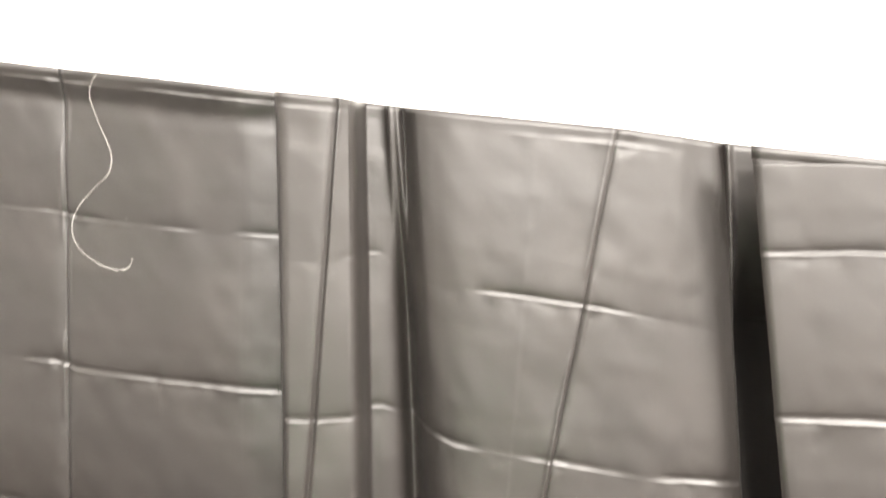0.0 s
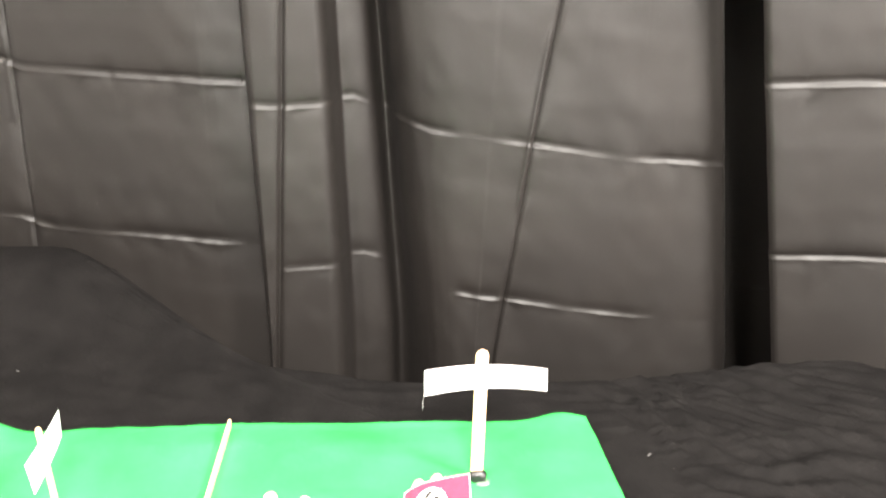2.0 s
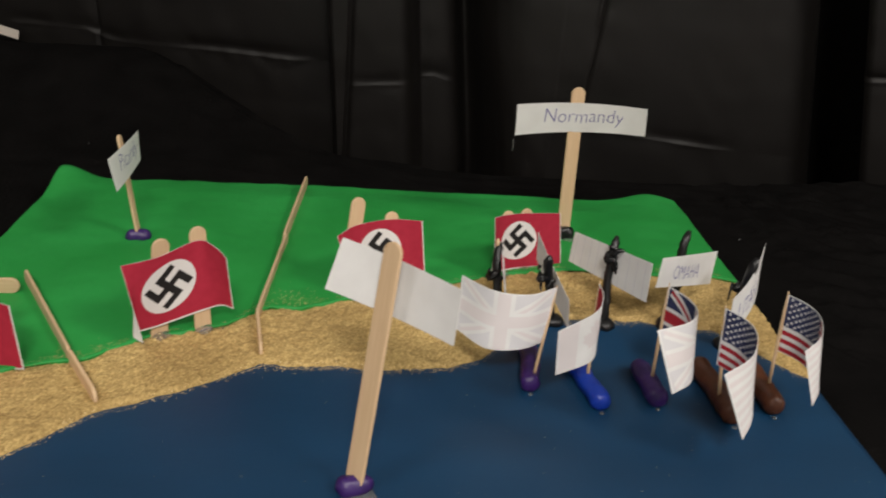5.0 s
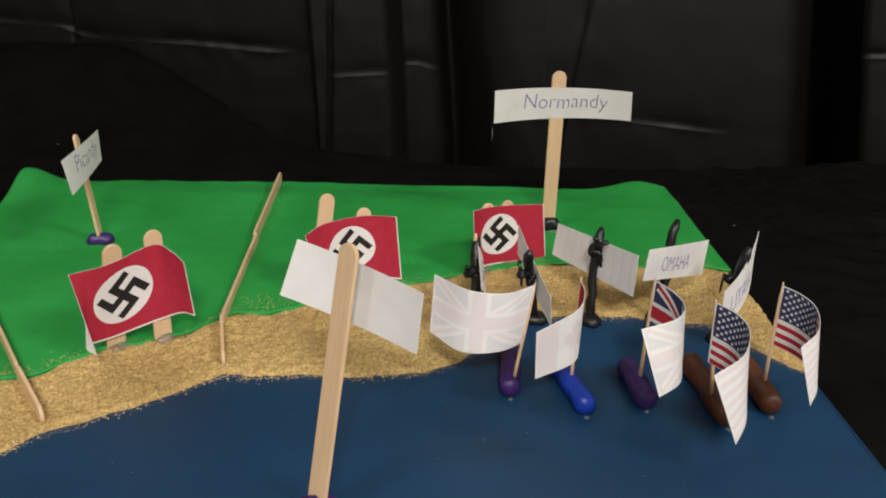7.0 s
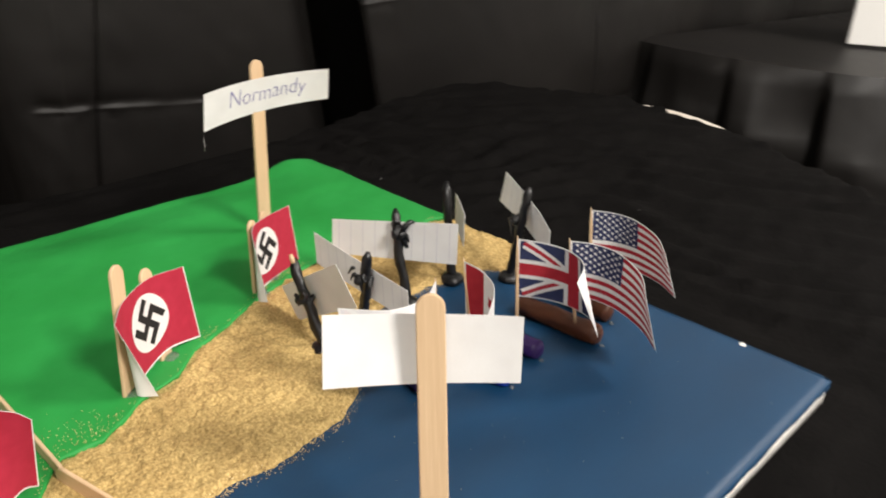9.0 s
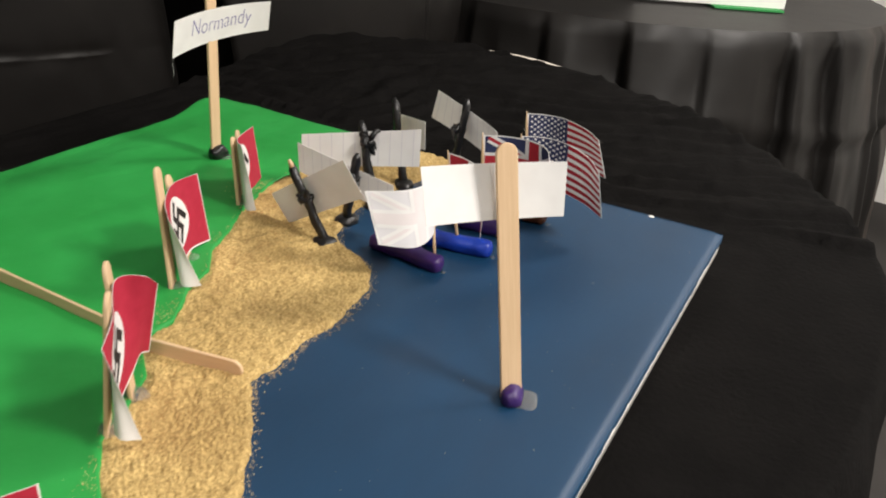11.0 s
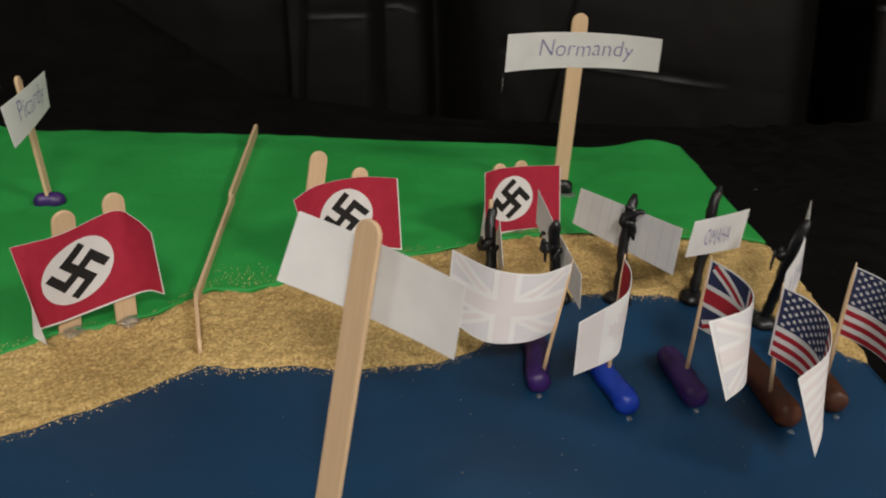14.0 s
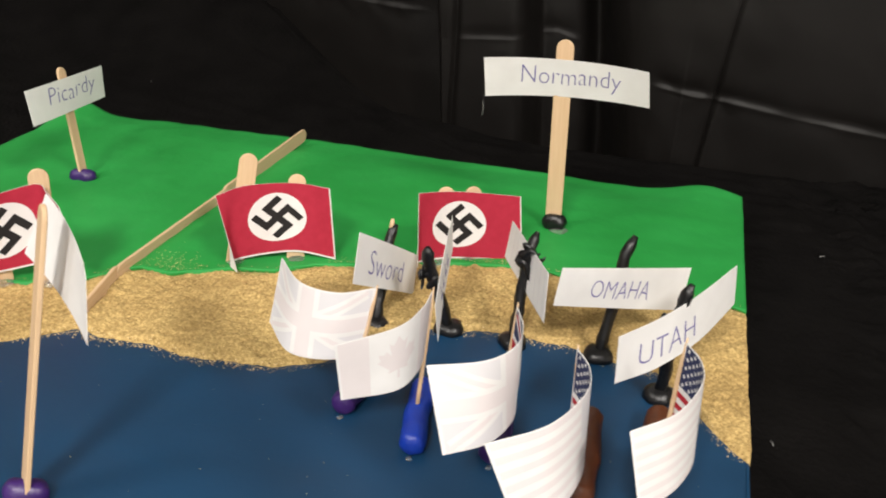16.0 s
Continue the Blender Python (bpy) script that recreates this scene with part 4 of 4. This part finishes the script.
def beach_sign(name_label, base, top, sheet, words, box_uv, clamp, seed, rule=None, bars=False):
    th = thing("beach_sign", name_label, "sign", "beach name signs")
    b, t = Vector(base), Vector(top)
    path, radii = [], []
    for k in range(15):
        s = k / 14
        p = b.lerp(t, s) + Vector((0.0012 * noise.noise(Vector((s * 3, seed, 0))), 0.0012 * noise.noise(Vector((s * 3, 0, seed))), 0))
        if s > 0.86:
            p += Vector((0.0010, 0.0006, 0)) * (s - 0.86) / 0.14 * 2
        path.append(p)
        radii.append(0.0029 * (1 + 0.15 * noise.noise(Vector((s * 5, seed, 3)))) * (0.75 if k in (0, 14) else 1.0) * (0.55 if k == 14 else 1))
    part("clay_post", lump_bm(path, radii, 12, seed, 0.38), CLAY_BLACK, th, "rolled black clay post")
    part("clay_foot", puddle_bm(b.x, b.y, b.z - 0.0008, 0.0078, 0.0052, seed), CLAY_BLACK, th, "flattened black clay foot")
    paper = lettered(th, sheet, words, box_uv, "white paper slip")
    if clamp is not None:
        c = Vector(clamp)
        bm = lump_bm(*rolled(c + Vector((-0.004, 0.001, -0.002)), c + Vector((0.004, -0.001, 0.003)), 0.0038 if seed == 4 else 0.0026, 10, seed), seed=seed, rough=0.5)
        part("clay_clamp", bm, CLAY_BLACK, th, "smeared black clay holding the slip")
        bm = lump_bm(*rolled(c + Vector((0.002, -0.003, -0.006)), c + Vector((0.0065, -0.001, 0.001)), 0.0017, 8, seed + 1), 8, seed + 1, 0.5)
        part("clay_smear", bm, CLAY_BLACK, th)
        rs = random.Random(seed)
        for k in range(7 if seed == 4 else 4 if seed == 6 else 2):  # torn wisps of clay round the slip
            p = c + Vector((rs.uniform(-0.004, -0.001) if seed in (6, 7) else rs.uniform(-0.004, 0.004), rs.uniform(-0.004, 0.004), rs.uniform(-0.004, 0.005)))
            run = (sheet.at(0.7, 0.5) - sheet.at(0.3, 0.5)).normalized()
            if seed == 4:
                d = Vector((0.9, -0.4, rs.uniform(-0.7, 0.25))).normalized() * rs.uniform(0.007, 0.011)
            else:
                d = (run * rs.choice((-1, 1)) + Vector((0, 0, rs.uniform(-0.8, 0.5)))).normalized() * rs.uniform(0.004, 0.008)
            wisp = [p + d * q / 6 + Vector((0, 0, 0.0035 * math.sin(q * 0.55 + k))) for q in range(7)]
            part("clay_smear", lump_bm(wisp, [q * (1.0 if seed == 4 else 0.6) for q in (0.0019, 0.0019, 0.0017, 0.0015, 0.0013, 0.0009, 0.0004)], 7, seed + k, 0.6), CLAY_BLACK, th)
    if seed == 7:
        axis = (t - b).normalized()
        part("wooden_tip", lump_bm([t - axis * 0.002, t + axis * 0.001, t + axis * 0.003], [0.0014, 0.0013, 0.0009], 8, seed, 0.1), WOOD, th, "pale wooden tip left bare")
    if bars:
        for u in (0.30, 0.42, 0.55, 0.67):
            part("pen_mark", sheet.print_on(polys(rect(u, 0.30, u + 0.07, 0.42), rect(u, 0.42, u + 0.02, 0.68)), 0.00015), INK_PEN, paper, "faint pen mark")
    if rule:
        ruled(sheet, paper, rule, -0.00036)
    return th


RULES = [0.06 + 0.098 * k for k in range(10)]
beach_sign("white paper slip lettered in pen on a black clay post", (0.2785, 0.2190, 0.002), (0.2850, 0.2350, 0.0625),
           Sheet(corners((0.2580, 0.1950, 0.0603), (0.3162, 0.2525, 0.0420), (0.3142, 0.2490, 0.0185), (0.2560, 0.1925, 0.0413), 0.0005), 30, 8),
           "OMAHA", (0.24, 0.24, 0.69, 0.68), None, 2, RULES)
beach_sign("curled white paper slip lettered in pen on a black clay post", (0.3100, 0.1962, 0.001), (0.3128, 0.1900, 0.0650),
           Sheet(strung([(0.2885, 0.1545, 0.0550), (0.3045, 0.1745, 0.0562), (0.3200, 0.1985, 0.0582), (0.3346, 0.2250, 0.0612)],
                        [(0.2898, 0.1535, 0.0325), (0.3065, 0.1720, 0.0325), (0.3230, 0.1975, 0.0345), (0.3378, 0.2305, 0.0378)]), 30, 8),
           "UTAH", (0.14, 0.20, 0.57, 0.64), (0.3100, 0.1950, 0.043), 3, RULES)
beach_sign("ruled white paper slip clamped by smeared black clay on its post", (0.2345, 0.2165, 0.001), (0.2372, 0.2330, 0.0570),
           Sheet(corners((0.2520, 0.1945, 0.0565), (0.2200, 0.2690, 0.0440), (0.2178, 0.2665, 0.0225), (0.2524, 0.1940, 0.0300), 0.0), 30, 8),
           "", None, (0.2350, 0.2265, 0.0440), 4, RULES)
beach_sign("white paper slip seen edge on, on a black clay post", (0.2005, 0.2180, 0.001), (0.1885, 0.2045, 0.0530),
           Sheet(corners((0.2015, 0.1850, 0.0340), (0.1905, 0.2510, 0.0500), (0.1918, 0.2500, 0.0300), (0.2038, 0.1845, 0.0140), -0.0006), 30, 8),
           "", None, (0.1890, 0.2085, 0.0360), 6, RULES, bars=True)
beach_sign("tilted white paper slip lettered in pen on a black clay post", (0.1625, 0.2085, 0.001), (0.1618, 0.2350, 0.0470),
           Sheet(corners((0.1590, 0.1960, 0.0600), (0.1705, 0.2560, 0.0195), (0.1722, 0.2430, 0.0020), (0.1610, 0.1815, 0.0395), 0.001), 30, 8),
           "Sword", (0.18, 0.22, 0.74, 0.72), (0.1590, 0.2230, 0.0290), 7, None)


# ---- clay boats with paper flags on toothpicks ----
def stripe_cross(aspect):
    """The crossed saltire of the British flag, in navy, white and red pieces."""
    def band(x0, y0, x1, y1, w):
        d = Vector((x1 - x0, (y1 - y0) / aspect)).normalized()
        n = Vector((-d.y, d.x)) * w / 2
        return [(x0 + n.x / 1, y0 + n.y * aspect), (x0 - n.x / 1, y0 - n.y * aspect), (x1 - n.x / 1, y1 - n.y * aspect), (x1 + n.x / 1, y1 + n.y * aspect)]
    white = [band(0.06, 0.06, 0.94, 0.94, 0.10), band(0.06, 0.94, 0.94, 0.06, 0.10)]
    red = [band(0.05, 0.05, 0.95, 0.95, 0.035), band(0.05, 0.95, 0.95, 0.05, 0.035)]
    return white, red


def clip_uv(bm, x0=0.0, y0=0.0, x1=1.0, y1=1.0):
    for co, no in (((x0, 0, 0), (-1, 0, 0)), ((x1, 0, 0), (1, 0, 0)), ((0, y0, 0), (0, -1, 0)), ((0, y1, 0), (0, 1, 0))):
        bmesh.ops.bisect_plane(bm, geom=bm.verts[:] + bm.edges[:] + bm.faces[:], dist=1e-7, plane_co=co, plane_no=no, clear_outer=True)
    return bm


FACE = {"red": INK_BRIGHT_RED, "navy": INK_NAVY, "white": PAPER, "off": lambda d: d}
SHOW = {"red": GHOST_RED, "navy": GHOST_NAVY, "white": PAPER, "off": lambda d: -0.00024 - d}


def print_british(sheet, paper, inks):
    white, red = stripe_cross(1.7)
    off = inks["off"]
    part("navy_field", sheet.print_on(polys(rect(0.02, 0.02, 0.98, 0.98)), off(0.00010)), inks["navy"], paper)
    for k in (0, 1):
        part("white_saltire", sheet.print_on(clip_uv(polys(white[k]), 0.02, 0.02, 0.98, 0.98), off(0.00018 + 0.00003 * k)), inks["white"], paper)
    for k in (0, 1):
        part("red_saltire", sheet.print_on(clip_uv(polys(red[k]), 0.02, 0.02, 0.98, 0.98), off(0.00025 + 0.00003 * k)), inks["red"], paper)
    part("white_cross", sheet.print_on(polys(rect(0.40, 0.02, 0.60, 0.98), rect(0.02, 0.335, 0.40, 0.665), rect(0.60, 0.335, 0.98, 0.665)), off(0.00033)), inks["white"], paper)
    part("red_cross", sheet.print_on(polys(rect(0.44, 0.02, 0.56, 0.98), rect(0.02, 0.40, 0.44, 0.60), rect(0.56, 0.40, 0.98, 0.60)), off(0.00040)), inks["red"], paper)


LEAF = [(0, -0.42), (0.03, -0.40), (0.02, -0.22), (0.22, -0.26), (0.19, -0.18), (0.42, 0.02), (0.36, 0.06), (0.40, 0.20), (0.28, 0.18), (0.25, 0.24), (0.14, 0.13), (0.19, 0.38), (0.10, 0.33), (0, 0.50)]


def print_canadian(sheet, paper, inks):
    off = inks["off"]
    for u in (0.02, 0.74):
        part("red_band", sheet.print_on(polys(rect(u, 0.02, u + 0.24, 0.98)), off(0.00010)), inks["red"], paper)
    shape = LEAF + [(-x, y) for x, y in LEAF[-2:0:-1]]
    part("maple_leaf", sheet.print_on(polys([(0.5 + x * 0.42, 0.5 + y * 0.72) for x, y in shape]), off(0.00010)), inks["red"], paper)


def print_american(sheet, paper, inks):
    off = inks["off"]
    for k in range(7):
        y1 = 0.985 - k * 2 * 0.97 / 13
        y0 = y1 - 0.97 / 13
        part("red_stripe", sheet.print_on(polys(rect(0.44 if k < 4 else 0.015, y0, 0.985, y1)), off(0.00010)), inks["red"], paper)
    part("navy_canton", sheet.print_on(polys(rect(0.015, 0.985 - 7 * 0.97 / 13, 0.44, 0.985)), off(0.00012)), inks["navy"], paper)
    if inks is SHOW:
        return
    stars = []
    for row in range(9):
        for col in range(6 if row % 2 == 0 else 5):
            cx = 0.052 + (col + (0 if row % 2 == 0 else 0.5)) * 0.070
            cy = 0.945 - row * 0.0545
            stars.append([(cx + (0.024 if q % 2 == 0 else 0.012) * math.sin(math.pi * q / 5) * 0.75, cy + (0.031 if q % 2 == 0 else 0.015) * math.cos(math.pi * q / 5)) for q in range(10)])
    part("star_pattern", sheet.print_on(polys(*stars), off(0.00024)), PAPER, paper, "rows of small white stars")


def boat(kind_label, mat, back, front, r, pick_base, pick_top, place, printer, seed):
    th = thing("clay_boat", kind_label, "boat", "clay boats with flags")
    a, b = Vector(back), Vector(front)
    a = a.lerp(b, 0.07)
    r *= 0.86
    a.z = b.z = r * 0.84
    a.y, b.y = a.y - 0.0035, b.y - 0.0035
    part("hull", lump_bm(*rolled(a, b, r, 26, seed, 1.7), 20, seed, 0.13), mat, th, "hand-rolled clay log hull")
    pb, pt = Vector(pick_base), Vector(pick_top)
    bm = lump_bm([pb.lerp(pt, k / 6) for k in range(7)], [0.0010, 0.0010, 0.0010, 0.0010, 0.0010, 0.0009, 0.0003], 8, seed, 0.05)
    part("toothpick", bm, WOOD, th, "wooden toothpick mast")
    sheet = Sheet(place, 40, 12)
    paper = part("paper_flag", sheet.paper(), PAPER, th, "curled paper flag with a white back")
    printer(sheet, paper, FACE)
    printer(sheet, paper, SHOW)
    part("glue_blob", puddle_bm(b.x, b.y - 0.001, -0.0004, r * 0.27, 0.0012, seed), GLUE, th, "clear hardened glue")
    return th


boat("purple clay boat with a curled British paper flag", CLAY_PURPLE, (0.1805, 0.1930, 0.0058), (0.1742, 0.1365, 0.0062), 0.0066,
     (0.1765, 0.1400, 0.008), (0.1848, 0.1508, 0.0605),
     strung([(0.1845, 0.1500, 0.0595), (0.1690, 0.1435, 0.0575), (0.1500, 0.1475, 0.0568), (0.1329, 0.1650, 0.0568)],
            [(0.1805, 0.1450, 0.0275), (0.1660, 0.1375, 0.0260), (0.1470, 0.1385, 0.0252), (0.1311, 0.1530, 0.0285)]), print_british, 1)
boat("bright blue clay boat with a curled Canadian paper flag", CLAY_BLUE, (0.2035, 0.1700, 0.0058), (0.2120, 0.1210, 0.0058), 0.0066,
     (0.2075, 0.1400, 0.008), (0.2092, 0.1535, 0.0630),
     strung([(0.2088, 0.1526, 0.0615), (0.2085, 0.1400, 0.0605), (0.2020, 0.1265, 0.0575), (0.1801, 0.1136, 0.0520)],
            [(0.2078, 0.1480, 0.0310), (0.2080, 0.1360, 0.0300), (0.2025, 0.1245, 0.0275), (0.1822, 0.1146, 0.0246)]), print_canadian, 2)
boat("dark purple clay boat with a curled British paper flag", CLAY_PURPLE, (0.2430, 0.1680, 0.0058), (0.2452, 0.1265, 0.0058), 0.0068,
     (0.2450, 0.1400, 0.008), (0.2468, 0.1478, 0.0665),
     strung([(0.2465, 0.1470, 0.0650), (0.2520, 0.1320, 0.0660), (0.2525, 0.1170, 0.0665), (0.2440, 0.1030, 0.0668), (0.2245, 0.0936, 0.0663)],
            [(0.2458, 0.1440, 0.0315), (0.2525, 0.1280, 0.0330), (0.2540, 0.1120, 0.0340), (0.2485, 0.0960, 0.0350), (0.2349, 0.0834, 0.0358)]), print_british, 3)
boat("long brown clay boat with an American paper flag", CLAY_BROWN, (0.2805, 0.1740, 0.0066), (0.2840, 0.1120, 0.0066), 0.0074,
     (0.2790, 0.1240, 0.010), (0.2742, 0.1318, 0.0625),
     strung([(0.2740, 0.1310, 0.0612), (0.2805, 0.1190, 0.0615), (0.2812, 0.1040, 0.0610), (0.2715, 0.0845, 0.0590), (0.2524, 0.0699, 0.0570)],
            [(0.2750, 0.1280, 0.0275), (0.2825, 0.1150, 0.0270), (0.2840, 0.1000, 0.0255), (0.2785, 0.0820, 0.0235), (0.2684, 0.0671, 0.0214)]), print_american, 4)
boat("short brown clay boat with an American paper flag", CLAY_BROWN, (0.3120, 0.1850, 0.0066), (0.3110, 0.1225, 0.0066), 0.0074,
     (0.3125, 0.1360, 0.010), (0.3143, 0.1448, 0.0665),
     strung([(0.3142, 0.1440, 0.0648), (0.3200, 0.1320, 0.0652), (0.3205, 0.1180, 0.0650), (0.3130, 0.1000, 0.0635), (0.2983, 0.0859, 0.0624)],
            [(0.3136, 0.1410, 0.0310), (0.3210, 0.1290, 0.0315), (0.3230, 0.1140, 0.0325), (0.3170, 0.0950, 0.0340), (0.3059, 0.0788, 0.0350)]), print_american, 5)

# ---- small leavings: threads, lint, tape, a bare chip of canvas ----

def fibre(name, pts, r, mat, label, category):
    bm = lump_bm(pts, [r] * len(pts), 6, 1, 0.0)
    return tagged(link_mesh(name, bm, mat), label, category)


fibre("hanging_thread", [(0.1820, 0.3455, 0.0880), (0.1814, 0.3450, 0.0830), (0.1819, 0.3448, 0.0790), (0.1813, 0.3446, 0.0750)], 0.00012, STRING, "fine grey thread hanging from a paper sign", "thread")
rng = random.Random(21)
for x, y in ((0.407, 0.418), (0.365, 0.201), (0.52, 0.22), (-0.209, 0.57)):
    a = rng.uniform(0, 3.1)
    z = cloth_height(x, y) + 0.0010
    d = Vector((math.cos(a), math.sin(a), 0)) * rng.uniform(0.0012, 0.0028)
    p = Vector((x, y, z))
    tagged(fibre("lint", [p - d, p + Vector((0, 0, 0.0006)), p + d], 0.00014, STRING, "white speck of lint on black cloth", "lint"), group="lint on the tablecloth")
bm = box(bmesh.new(), (-0.016, -0.0008, -0.006), (0.016, 0.0008, 0.006), pose(-0.438, 0.955, 0.010, 0, 12, -9))
tagged(link_mesh("tape_strip", bm, LAMINATE, smooth=False), "torn strip of beige tape on a black curtain", "tape")
bm = puddle_bm(0.3485, 0.0510, -0.0002, 0.0022, 0.0006, 3.0)
put("bare_chip", bm, CANVAS, "small chip of bare white canvas")
